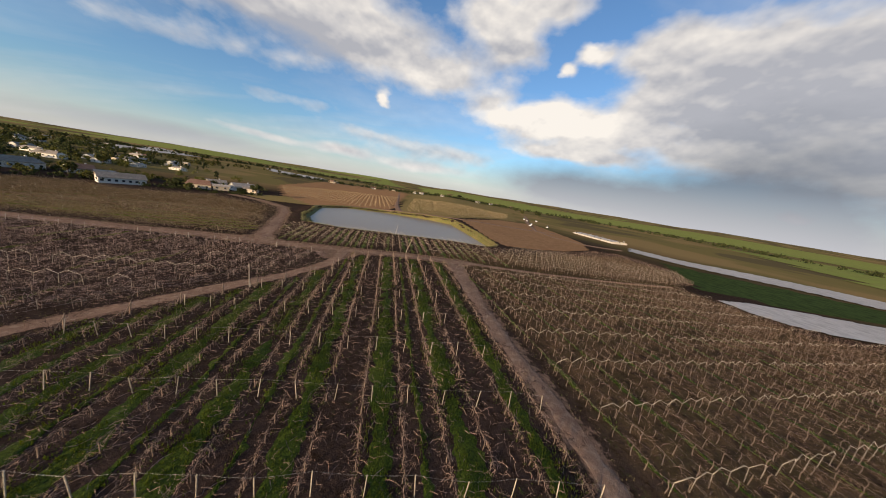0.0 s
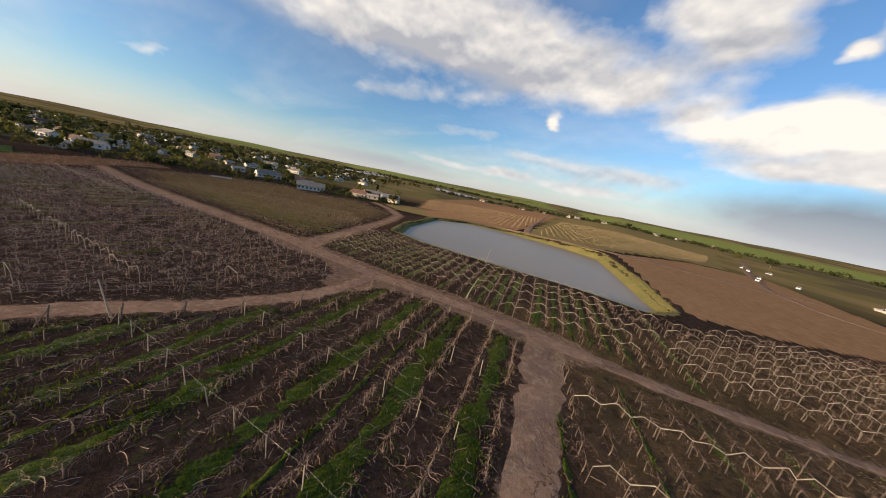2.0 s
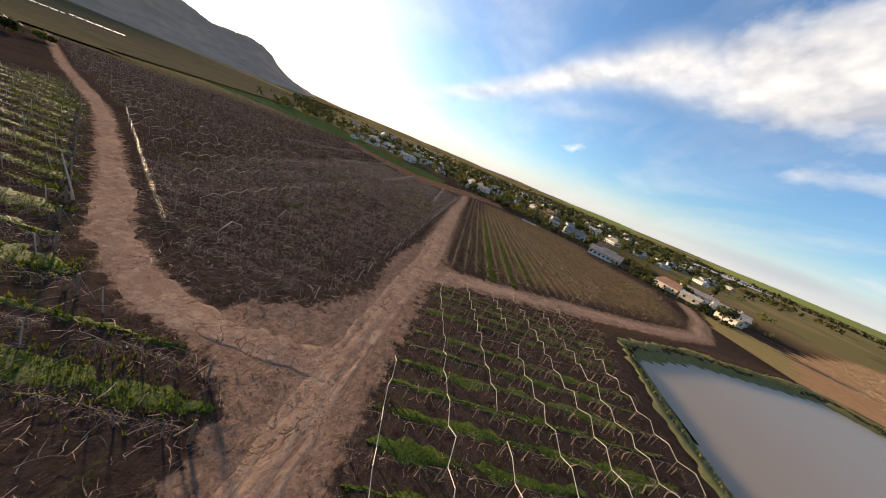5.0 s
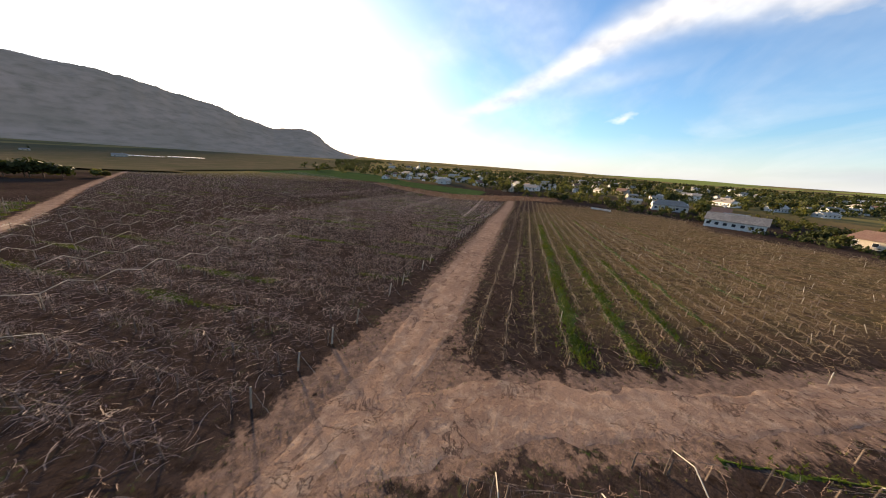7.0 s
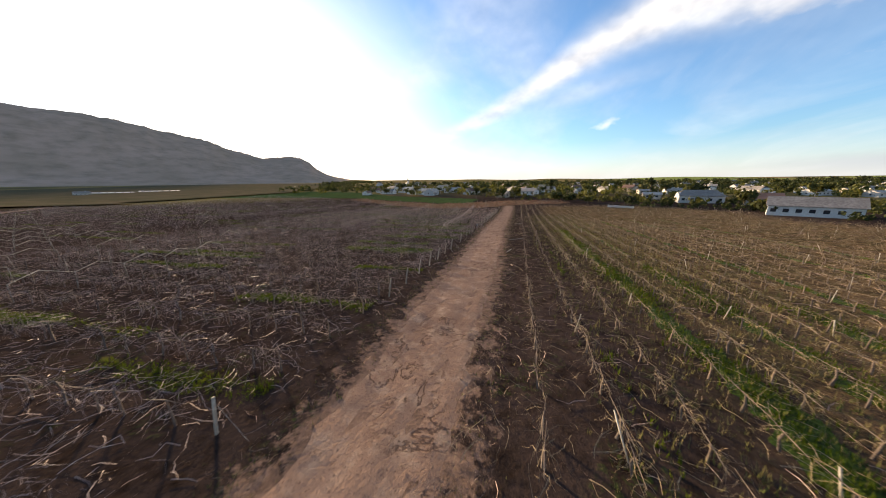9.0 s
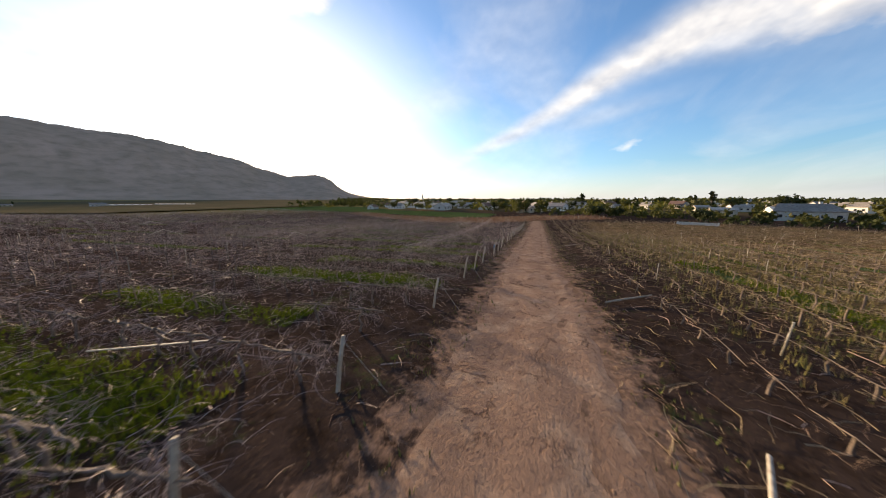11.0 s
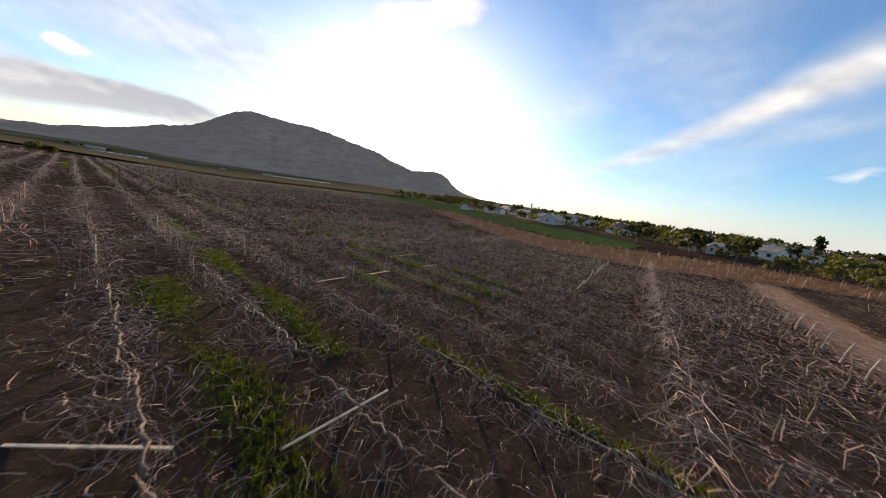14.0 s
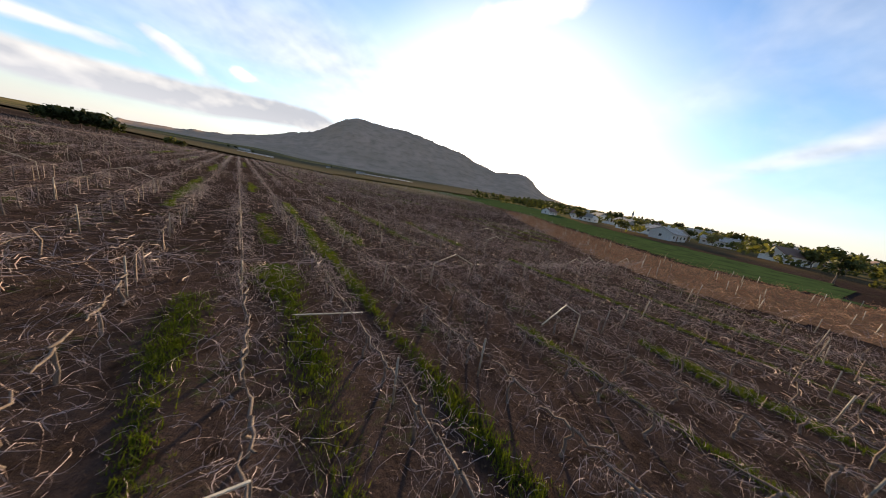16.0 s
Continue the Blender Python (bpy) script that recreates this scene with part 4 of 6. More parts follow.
def gable_line(points, cell, as_parts, label, rise=RISE, post_h=POST_H, gap=0.06, bare=0.0, lost=0.0):
    """A line of posts with pairs of boards that meet in a peak over each alley."""
    if len(points) < 2:
        return
    r = random.Random(int(points[0][0] * 31 + points[0][1] * 17))
    root = None
    if as_parts:
        x, y = points[0]
        root = tagged(new("gable_trellis"), label, "trellis", "gable trellises across the rows")
        root.matrix_basis = pose(x, y, float(land(x, y)))
    tops = []
    for x, y in points:
        z = float(land(x, y))
        top = (x + r.gauss(0, 0.05), y + r.gauss(0, 0.06), z + post_h + r.gauss(0, 0.05))
        tops.append(top)
        if r.random() < bare:
            continue
        if as_parts:
            stretched("post", GABLE_POST_ME, root, (x, y, z - 0.15), top)
        else:
            loose_bars.append(((x, y, z - 0.1), top, 0.04, 0))
    for p, q in zip(tops, tops[1:]):
        if math.hypot(p[0] - q[0], p[1] - q[1]) > cell * 1.6 or r.random() < gap:
            continue
        mid = ((p[0] + q[0]) / 2 + r.gauss(0, 0.12), (p[1] + q[1]) / 2 + r.gauss(0, 0.12), (p[2] + q[2]) / 2 + rise + r.gauss(0, 0.07))
        for s in (p, q):
            if lost and r.random() < lost:
                continue
            if as_parts:
                stretched("arm", ARM_ME, root, s, mid)
            else:
                loose_bars.append((s, mid, 0.030, 1))


for n in range(12):
    gable_line(chain_points(D, 58.9 - 6.2 * n, 2.1, 0.6, CD, UD), 2.1, n < 8, "line of pale timber gable arms on short posts")
for n in range(8):
    b = 68.4 + 3.65 * n
    pts = chain_points(PB, b, 2.15, 0.4)
    gable_line([p for p in pts if p[0] < 16], 2.15, True, "zigzag of pale timber gable arms beside the pond")
    gable_line([p for p in pts if p[0] >= 16], 2.15, False, "")
draped = []
for n in range(34):
    b = -100 + 6.9 * n
    pts = chain_points(B, b, 2.8, -136.2, CB, UB)
    gable_line([p for p in pts if p[0] > -88 and p[1] < (50 if p[0] > -44 else 43 if p[0] > -66 else 40)], 2.8, False, "", gap=0.2 if n % 2 else 0.35)
    gable_line([p for p in pts if p[0] <= -88 and p[1] < 40], 2.8, False, "", gap=0.93, bare=0.4)
    draped += [p for p in pts if n > 13 and n % 3 == 0 and p[0] < -110]
for b, lo, hi, lost in ((61.0, -170, -147, 0.06), (53.2, -147, -131, 0.55)):
    pts = chain_points(B, b, 2.8, -136.2, CB, UB)
    gable_line([p for p in pts if lo < p[0] < hi], 2.8, True, "weathered pale gable boards over dormant vines", gap=0.0, rise=0.55 if b > 60 else 0.06, post_h=1.05, bare=0.5, lost=lost)
g = np.repeat(np.array(draped), 3, 0) + np.tile(np.outer((-0.95, 0.0, 0.95), CB), (len(draped), 1))
g = g + rng.normal(0, 0.12, g.shape)
v, f = spread_copies([vine_canes(s + 500, 12, 3, 2, 1.15, 0.5, 0.0075) for s in range(5)], np.stack([g[:, 0], g[:, 1], land(g[:, 0], g[:, 1]), TURN_B + np.pi / 2 + rng.normal(0, 0.2, len(g)), rng.normal(1, 0.1, len(g))], -1))
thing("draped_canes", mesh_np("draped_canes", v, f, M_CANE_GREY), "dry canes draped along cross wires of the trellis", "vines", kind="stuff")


def joined_bars(name, bars, mat, label, category):
    base = np.array([(-1, -1, 0), (1, -1, 0), (1, 1, 0), (-1, 1, 0), (-1, -1, 1), (1, -1, 1), (1, 1, 1), (-1, 1, 1)], float)
    quads = np.array([(0, 1, 5, 4), (1, 2, 6, 5), (2, 3, 7, 6), (3, 0, 4, 7), (4, 5, 6, 7), (3, 2, 1, 0)])
    vs, fs = [], []
    for n, (s, e, w, _) in enumerate(bars):
        m, length = aim(s, e)
        r = np.array(m.to_3x3())
        vs.append((base * (w / 2, w / 2, length)) @ r.T + np.array(s))
        fs.append(quads + 8 * n)
    if vs:
        thing(name, mesh_np(name, np.concatenate(vs), np.concatenate(fs), mat), label, category, kind="stuff")


joined_bars("trellis_posts", [b for b in loose_bars if b[3] == 0], M_POST, "weathered trellis posts in rows", "posts")
joined_bars("trellis_arms", [b for b in loose_bars if b[3] == 1], M_BOARD, "pale gable boards across far rows", "trellis arms")


def wire_mesh(points, radius=0.006):
    pts = []
    for p, q in zip(points, points[1:]):
        for s in (0, 0.5):
            pts.append((p[0] + (q[0] - p[0]) * s, p[1] + (q[1] - p[1]) * s, p[2] + (q[2] - p[2]) * s - (0.05 if s else 0)))
    pts.append(points[-1])
    v, f = tube(pts, np.full(len(pts), radius), 4)
    return mesh_np("wire", v, f, M_WIRE)


CA = np.array([0.9932, 0.1165])
for n in range(-5, 6):
    r = random.Random(n)
    base = np.array([-0.9, 19.4]) + U * 7.1 * n
    ks = range(-22, 9)
    pts = [base + CA * 2.93 * k for k in ks]
    pts = [p for p in pts if edge_distance(A, p[0], p[1]) > 0.1]
    if len(pts) < 2:
        continue
    root = tagged(new("wire_trellis"), "slim pale posts joined by a wire across the rows", "trellis", "post lines of the grassy block")
    root.matrix_basis = pose(pts[0][0], pts[0][1], float(land(*pts[0])))
    tops = []
    for p in pts:
        z = float(land(*p))
        top = (p[0] + r.gauss(0, 0.10), p[1] + r.gauss(0, 0.12), z + 1.55 + r.gauss(0, 0.06))
        stretched("post", POST_ME, root, (p[0], p[1], z - 0.15), top)
        tops.append(tuple(top[i] - (0, 0, 0.04)[i] for i in range(3)))
    w = part("wire", wire_mesh(tops, 0.004), root, "thin galvanised wire")
    w.matrix_basis = root.matrix_basis.inverted()

# short stakes at the heads of the rows along the branch track
x, y, k = block_points(CC, 4.1, 11.0, 69.2, road_u, road_c)
stakes = []
for a, b in zip(x, y):
    if rng.random() < 0.3:
        continue
    a, b = a + rng.normal(0, 1.6), b + rng.normal(0, 0.2)
    z = float(land(a, b))
    stakes.append(((a, b, z - 0.1), (a + rng.normal(0, 0.25), b + rng.normal(0, 0.18), z + 0.95 + rng.normal(0, 0.12)), 0.032, 0))
joined_bars("trellis_stakes", stakes, M_BOARD, "short pale stakes along low vine rows", "stakes")

# ------------------------------------------------------------------ grass between the rows


def blades(r, n, height, width):
    v, f = [], []
    for i in range(n):
        a, b = r.uniform(0, 6.28), r.uniform(0, 0.09)
        x, y = b * math.cos(a * 3), b * math.sin(a * 3)
        h, lean = height * r.uniform(0.5, 1.2), r.uniform(0.02, 0.12)
        c, s = math.cos(a) * width, math.sin(a) * width
        v += [(x - c, y - s, -0.02), (x + c, y + s, -0.02), (x + lean * s / width, y - lean * c / width, h)]
        f.append((3 * i, 3 * i + 1, 3 * i + 2))
    return np.array(v), np.array(f)


TUFTS = [blades(random.Random(i), 3, 0.19, 0.020) for i in range(8)]
FINE_TUFTS = [blades(random.Random(i + 50), 4, 0.11, 0.009) for i in range(8)]
tuft_rows, fine_rows = [], []


def alley(poly, a, width, lo, hi, density, along=U, across=C, lift=0.035, sheet=True):
    """One grassy alley: a draped strip with tufts on it."""
    bs = np.arange(lo, hi, 0.6)
    x, y = a * across[0] + bs * along[0], a * across[1] + bs * along[1]
    ok = edge_distance(poly, x, y) > 0.2
    if ok.sum() < 6:
        return
    bs = bs[ok]
    line = [(a * across[0] + b * along[0], a * across[1] + b * along[1]) for b in (bs[0], (bs[0] + bs[-1]) / 2, bs[-1])]
    n = max(5, int((bs[-1] - bs[0]) / 1.6))
    if sheet and width >= 0.6:
        ribbon("grass_strip", line, [width * rng.uniform(0.4, 0.95) * min(1.0, 0.15 + 0.45 * min(i, n - 1 - i)) for i in range(n)], lift, M_GRASS, "bright green grass growing between vine rows", "grass", ragged=0.2, cross=5, step=0.5, kind="stuff")
    n = int((bs[-1] - bs[0]) * density * 1.5)
    b = rng.uniform(bs[0], bs[-1], n)
    # thick and bare stretches, with an uneven edge
    wave = np.sin(b * 0.9 + a * 3.1) * 0.5 + np.sin(b * 0.37 + a * 1.7) * 0.5
    held = rng.random(n) < 0.62 + 0.5 * wave
    b, wave, n = b[held], wave[held], int(held.sum())
    o = a + rng.normal(0, 1, n) * width * (0.28 + 0.10 * wave) + 0.12 * width * np.sin(b * 0.6 + a)
    x, y = o * across[0] + b * along[0], o * across[1] + b * along[1]
    (tuft_rows if sheet else fine_rows).append(np.stack([x, y, land(x, y) + lift * 0.5, rng.uniform(0, 6.28, n), rng.uniform(0.6, 1.5, n)], -1))


for k in range(-22, 5):
    a = 1.27 + 2.93 * k
    if k % 2 == 0:
        alley(A, a, 2.5, -40, 75, 56)
    elif rng.random() < 0.6 or k < -6:
        alley(A, a, 0.6 if k > -6 else 1.2, -40, 75, 14 if k > -6 else 30)
for k in range(4, 40, 3):
    alley(D, 0.6 + 2.1 * (k + 0.5), 0.6, -20, 80, 7, UD, CD)
for k in range(-25, 16):
    if rng.random() < 0.75:
        alley(PB, 0.4 + 2.15 * (k + 0.5), rng.uniform(0.7, 1.4), 62, 110, 10)
for k in range(-36, 36):
    a = -137.6 + 2.8 * k
    if k % 2 == 0:
        for lo in np.arange(-120, 76, 20):
            if -10 <= k <= 22 and lo > 18:
                continue
            if rng.random() < 0.4:
                s = lo + rng.uniform(0, 8)
                alley(B, a, 0.9, s, s + rng.uniform(9, 20), 40, UB, CB, sheet=False)
        if rng.random() < 0.6:
            top = 60 + 0.183 * a
            alley(B, a, 1.1, top - rng.uniform(5, 11), top + 4, 90, UB, CB, sheet=False)
for a, lo, hi, width in ((-62.4, 59, 68, 1.2), (-70, 58, 68, 1.3), (-78.5, 62, 69, 1.0), (-87, 56, 68, 2.2), (-91.8, 55, 66, 1.8), (-97.8, 55, 70, 2.2), (-103.6, 58, 71, 1.8), (-109.6, 49, 71, 1.6), (-112.4, 58, 69, 1.5), (-118.0, 46, 70, 2.0), (-123.6, 48, 73, 1.3), (-126.4, 43, 58, 1.4),
                         (-132.0, 20, 30, 0.9), (-132.0, 49, 54, 1.3), (-129.2, 58, 70, 1.1), (-134.8, 45, 58, 1.1), (-137.6, 42, 58, 1.7), (-140.4, 20, 58, 1.0), (-146.0, 50, 61, 0.8), (-151.6, 53, 66, 1.2), (-157.2, 40, 62, 0.9), (-162.8, 48, 70, 1.1), (-80, 30, 50, 0.9), (-104, 22, 44, 0.8)):
    alley(B, a, width * (0.7 if a < -126 else 1.0), lo, hi, 200 * width / 1.5, UB, CB, sheet=False)
for a, width, lo, hi, density in ((74.3, 0.45, 58, 74, 7), (74.3, 0.4, 84, 96, 6), (78.4, 1.7, 50, 118, 60), (82.5, 1.6, 52, 92, 55), (70.2, 0.9, 52, 60, 30), (82.5, 0.6, 96, 130, 8), (86.6, 1.2, 56, 82, 40), (90.7, 0.9, 60, 140, 14), (99.0, 0.6, 70, 150, 4), (107.0, 0.6, 80, 150, 4)):
    alley(CC, a, width, lo, hi, density, road_u, road_c)
for kinds, rows, label in ((TUFTS, tuft_rows, "short green grass blades between vine rows"), (FINE_TUFTS, fine_rows, "fine short green grass among dormant vines")):
    v, f = spread_copies(kinds, np.concatenate(rows))
    thing("grass_tufts", mesh_np("grass_tufts", v, f, M_BLADE), label, "grass", kind="stuff")

# ------------------------------------------------------------------ prunings on the soil


def litter(poly, n, name, label, loose=False, mat=M_CANE, wide=1.0):
    p = np.array(poly)
    x, y = rng.uniform(p[:, 0].min(), p[:, 0].max(), n), rng.uniform(p[:, 1].min(), p[:, 1].max(), n)
    ok = edge_distance(poly, x, y) > 0.1
    if poly is MID_B:
        ok &= edge_distance(NEAR_B, x, y) < 0
    x, y = x[ok], y[ok]
    temps = []
    for s in range(8):
        r = np.random.default_rng(s + 300)
        pts = np.cumsum(np.r_[[[0, 0, 0.02]], np.c_[r.normal(0.2, 0.05, 3), r.normal(0, 0.09, 3), r.normal(0.01, 0.03, 3)]], 0)
        pts[:, 2] = np.maximum(pts[:, 2], 0.015)
        pts[:, 1] += np.array([0, 0.03, 0.10, 0.2]) * r.uniform(-1, 1)
        if loose:
            temps.append(cane(r, (0, 0, 0.04), (1, 0, r.uniform(0.2, 0.9)), r.uniform(0.2, 0.6), 5, 0.0034, 2, 1.6))
        else:
            temps.append(flat(pts, [0.008 * wide, 0.008 * wide, 0.007 * wide, 0.004 * wide], r))
    v, f = spread_copies(temps, np.stack([x, y, land(x, y) + 0.02, rng.uniform(0, 6.28, len(x)), rng.uniform(0.5, 1.6, len(x))], -1))
    thing(name, mesh_np(name, v, f, mat), label, "prunings", kind="stuff")


litter(A, 24000, "prunings", "pale cut canes lying between grassy rows")
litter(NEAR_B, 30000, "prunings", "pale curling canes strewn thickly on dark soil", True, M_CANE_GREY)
litter(MID_B, 30000, "prunings", "pale cut canes lying on dark soil", wide=1.1)
litter(CMID, 14000, "prunings", "brown cut canes strewn between low rows", mat=M_CANE_OLIVE, wide=0.7)
litter(CC, 9000, "prunings", "cut canes lying between low rows")
litter(D, 6000, "prunings", "cut canes lying under a gable trellis")

# ------------------------------------------------------------------ strainer posts at the ends of rows


def strainer(label, stay=1.0, height=1.5, girth=1.0, mat=M_POST):
    """A thick leaning end post with a slanted stay and a short anchor wire."""
    root = tagged(new("strainer_post"), label, "post", "strainer posts at row ends")
    v, f = tube([(0, 0, -0.25), (0.02, -0.10, height * 0.5), (0, -0.22, height)], [0.075 * girth, 0.07 * girth, 0.062 * girth], 9)
    top = (np.append(v[-9:], [v[-9:].mean(0)], 0))
    n = len(v)
    cap = np.array([(n - 9 + i, n - 9 + (i + 1) % 9, n) for i in range(9)])
    part("post", mesh_np("post", np.append(v, top[-1:], 0), np.concatenate([f, cap]), mat, False), root)
    if stay:
        v, f = tube([(0.02, -0.14, height * 0.78), (0.05, 0.75 * stay, -0.15)], [0.045 * girth, 0.045 * girth], 7)
        part("stay", mesh_np("stay", v, f, mat), root)
    v, f = tube([(0, -0.2, height * 0.92), (0, -1.15, -0.05)], [0.005, 0.005], 4)
    part("anchor_wire", mesh_np("anchor_wire", v, f, M_WIRE), root, "thin galvanised wire")
    return root


END_A = strainer("brown timber strainer post with a slanted stay", mat=M_STRAINER)
END_B = strainer("pale weathered end post hung with canes", 0, 1.3, 0.66)
ends = []
for k in range(-22, 5):
    a = -0.2 + 2.93 * k
    bs = np.arange(-40, 80, 0.25)
    x, y = a * C[0] + bs * U[0], a * C[1] + bs * U[1]
    ok = edge_distance(A, x, y) > 0.5
    if ok.any():
        ends.append((x[ok][-1], y[ok][-1], math.degrees(ROW_TURN) + 180 + rng.normal(0, 7)))
for i, (x, y, a) in enumerate(ends):
    m = pose(x, y, float(land(x, y)), 0, 0, a)
    if i:
        copy_thing(END_A, m)
    else:
        END_A.matrix_basis = m
ends = []
for k in range(-20, 48):
    a = -136.2 + 2.8 * k
    bs = np.arange(-40, 120, 0.25)
    x, y = a * CB[0] + bs * UB[0], a * CB[1] + bs * UB[1]
    ok = edge_distance(B, x, y) > 0.15
    if ok.any() and y[ok][-1] > 50:
        ends.append((x[ok][-1], y[ok][-1], math.degrees(ROW_TURN) + 180 + rng.normal(0, 9)))
post_spot = min(ends, key=lambda e: math.hypot(e[0] + 118.7, e[1] - 57.3))
ends = [e for e in ends if e is post_spot or rng.random() < 0.62]
for i, (x, y, a) in enumerate(ends):
    m = pose(x, y, float(land(x, y)), 0, 0, a)
    if i:
        copy_thing(END_B, m)
    else:
        END_B.matrix_basis = m


# canes hung over the end posts
g = np.array([(x + rng.normal(0, 0.25), y + rng.uniform(-0.9, 0.1), rng.uniform(0, 6.28), rng.uniform(0.75, 1.1)) for x, y, a in ends if -150 < x < -84 for n in range(2)])
v, f = spread_copies([vine_canes(s + 620, 22, 5, 2, 1.12, 1.2, 0.0048, (0.3, 1.1)) for s in range(5)], np.stack([g[:, 0], g[:, 1], land(g[:, 0], g[:, 1]), g[:, 2], g[:, 3]], -1))
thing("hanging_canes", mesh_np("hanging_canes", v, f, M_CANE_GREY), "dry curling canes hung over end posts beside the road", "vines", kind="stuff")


def pole(x, y, lean_x, lean_y, height, label):
    root = tagged(new("pole"), label, "pole")
    v, f = tube([(0, 0, -0.3), (lean_x * 0.5, lean_y * 0.5, height * 0.5), (lean_x, lean_y, height)], [0.07, 0.06, 0.045], 8)
    part("shaft", mesh_np("shaft", v, f, M_POST, True), root)
    v, f = tube([(0.25, 0.1, -0.2), (lean_x * 0.28, lean_y * 0.28, height * 0.3)], [0.05, 0.05], 7)
    part("prop", mesh_np("prop", v, f, M_POST, True), root)
    root.matrix_basis = pose(x, y, float(land(x, y)))


pole(-27.6, 37.6, 0.3, -0.5, 3.8, "tall grey pole propped beside the dirt track")
pole(-9.5, 69.5, 1.2, 0.5, 3.6, "tall pale pole leaning over the gable trellis")
pole(-17.0, 92.5, 0.6, 0.3, 3.4, "slim pale pole standing at the edge of the pond")


# ------------------------------------------------------------------ verges: weeds, crumbs and stones along the roads
M_WEED = mottled("verge_weeds", rgb(0.16, 0.14, 0.045), rgb(0.075, 0.10, 0.022), rgb(0.22, 0.16, 0.08), (0.4, 3.0), 0.85, 0.0, gloss=0.12)


def lump(seed):
    """A small broken clod: a squashed, uneven octahedron."""
    r = np.random.default_rng(seed)
    v = np.array([(1, 0, 0), (-1, 0, 0), (0, 1, 0), (0, -1, 0), (0, 0, 0.7), (0, 0, -0.4)], float) * r.uniform(0.6, 1.3, (6, 1))
    f = np.array([(0, 2, 4), (2, 1, 4), (1, 3, 4), (3, 0, 4), (2, 0, 5), (1, 2, 5), (3, 1, 5), (0, 3, 5)])
    return v * 0.05, f


def beside(line, n, lo, hi):
    """Random points beside a line, on both sides of it."""
    q = resample(line, 1.0)
    t = np.gradient(q, axis=0)
    t /= np.hypot(*t.T)[:, None]
    k = rng.integers(0, len(q), n)
    off = rng.choice([-1, 1], n) * rng.uniform(lo, hi, n)
    return q[k, 0] + t[k, 1] * off + rng.normal(0, 0.4, n), q[k, 1] - t[k, 0] * off + rng.normal(0, 0.4, n)


LUMPS = [lump(i) for i in range(8)]
WEEDY = [(-54, 70), (-59, 86), (-112, 84), (-160, 80), (-160, 63.5), (-100, 66.5)]
p = np.array(WEEDY)
x, y = rng.uniform(p[:, 0].min(), p[:, 0].max(), 26000), rng.uniform(p[:, 1].min(), p[:, 1].max(), 26000)
ok = edge_distance(WEEDY, x, y) > rng.gamma(1.5, 1.6, 26000)
x, y = x[ok], y[ok]
SPRIGS = [blades(random.Random(i + 60), 4, 0.28, 0.012) for i in range(6)]
v, f = spread_copies(SPRIGS, np.stack([x, y, land(x, y), rng.uniform(0, 6.28, len(x)), rng.uniform(0.4, 1.3, len(x))], -1))
thing("dry_weeds", mesh_np("dry_weeds", v, f, M_WEED), "olive and golden weeds under low vine rows", "weeds", kind="stuff")
for line, half, n in ((ROAD, 2.1, 4600), (ROAD_E, 0.8, 900), (TRACK_W[:7], 1.5, 1500), (TRACK_E, 1.2, 1200), (BRANCH, 1.8, 1500)):
    x, y = beside(line, n, half * 0.55, half + 0.9)
    v, f = spread_copies(LUMPS, np.stack([x, y, land(x, y) + 0.06, rng.uniform(0, 6.28, n), rng.gamma(2.0, 0.17, n) + 0.12], -1))
    thing("earth_clods", mesh_np("earth_clods", v, f, M_DIRT), "loose reddish clods and stones along a track", "clods", kind="stuff")
    x, y = beside(line, n, half + 0.1, half + 1.3)
    v, f = spread_copies(TUFTS, np.stack([x, y, land(x, y), rng.uniform(0, 6.28, n), rng.uniform(0.3, 1.0, n)], -1))
    thing("verge_weeds", mesh_np("verge_weeds", v, f, M_WEED), "dry yellowish weeds on the verge of a track", "weeds", kind="stuff")
x, y = beside(ROAD, 9000, 1.55, 3.3)
temps = []
for k in range(6):
    r = np.random.default_rng(k + 900)
    temps.append(cane(r, (0, 0, 0.03), (1, 0, r.uniform(0.05, 0.4)), r.uniform(0.25, 0.7), 4, 0.006, 2, 1.6))
v, f = spread_copies(temps, np.stack([x, y, land(x, y) + 0.03, rng.uniform(0, 6.28, len(x)), rng.uniform(0.6, 1.4, len(x))], -1))
thing("verge_litter", mesh_np("verge_litter", v, f, M_CANE_DARK), "brown broken canes littering the road verge", "prunings", kind="stuff")
ring_line = [tuple(p) for p in resample([*POND, POND[0]], 1.0)]
x, y = beside(ring_line, 9000, 0.2, 2.6)
v, f = spread_copies(TUFTS, np.stack([x, y, land(x, y) + 0.1, rng.uniform(0, 6.28, 9000), rng.uniform(0.8, 2.2, 9000)], -1))
thing("bank_weeds", mesh_np("bank_weeds", v, f, M_WEED), "tall yellow-green weeds on the pond bank", "weeds", kind="stuff")


def fallen_stick(x, y, turn, length, label):
    v, f = tube([(0, 0, 0.05), (length * 0.4, 0.05, 0.07), (length, -0.04, 0.16)], [0.045, 0.04, 0.03], 8)
    ob = thing("fallen_post", mesh_np("fallen_post", v, f, M_POST, True), label, "post")
    ob.matrix_basis = pose(x, y, float(land(x, y)) + 0.08, 0, 0, turn)


def loose_board(p, q, label):
    """A trellis board that has slipped off its post: one end on the soil, the other caught on the canes."""
    start, end = (p[0], p[1], float(land(*p)) + 0.02), (q[0], q[1], float(land(*q)) + 0.5)
    m, length = aim(start, end)
    ob = thing("trellis_board", bar_mesh("trellis_board", length, 0.06, 0.028, M_BOARD), label, "board")
    ob.matrix_basis = m


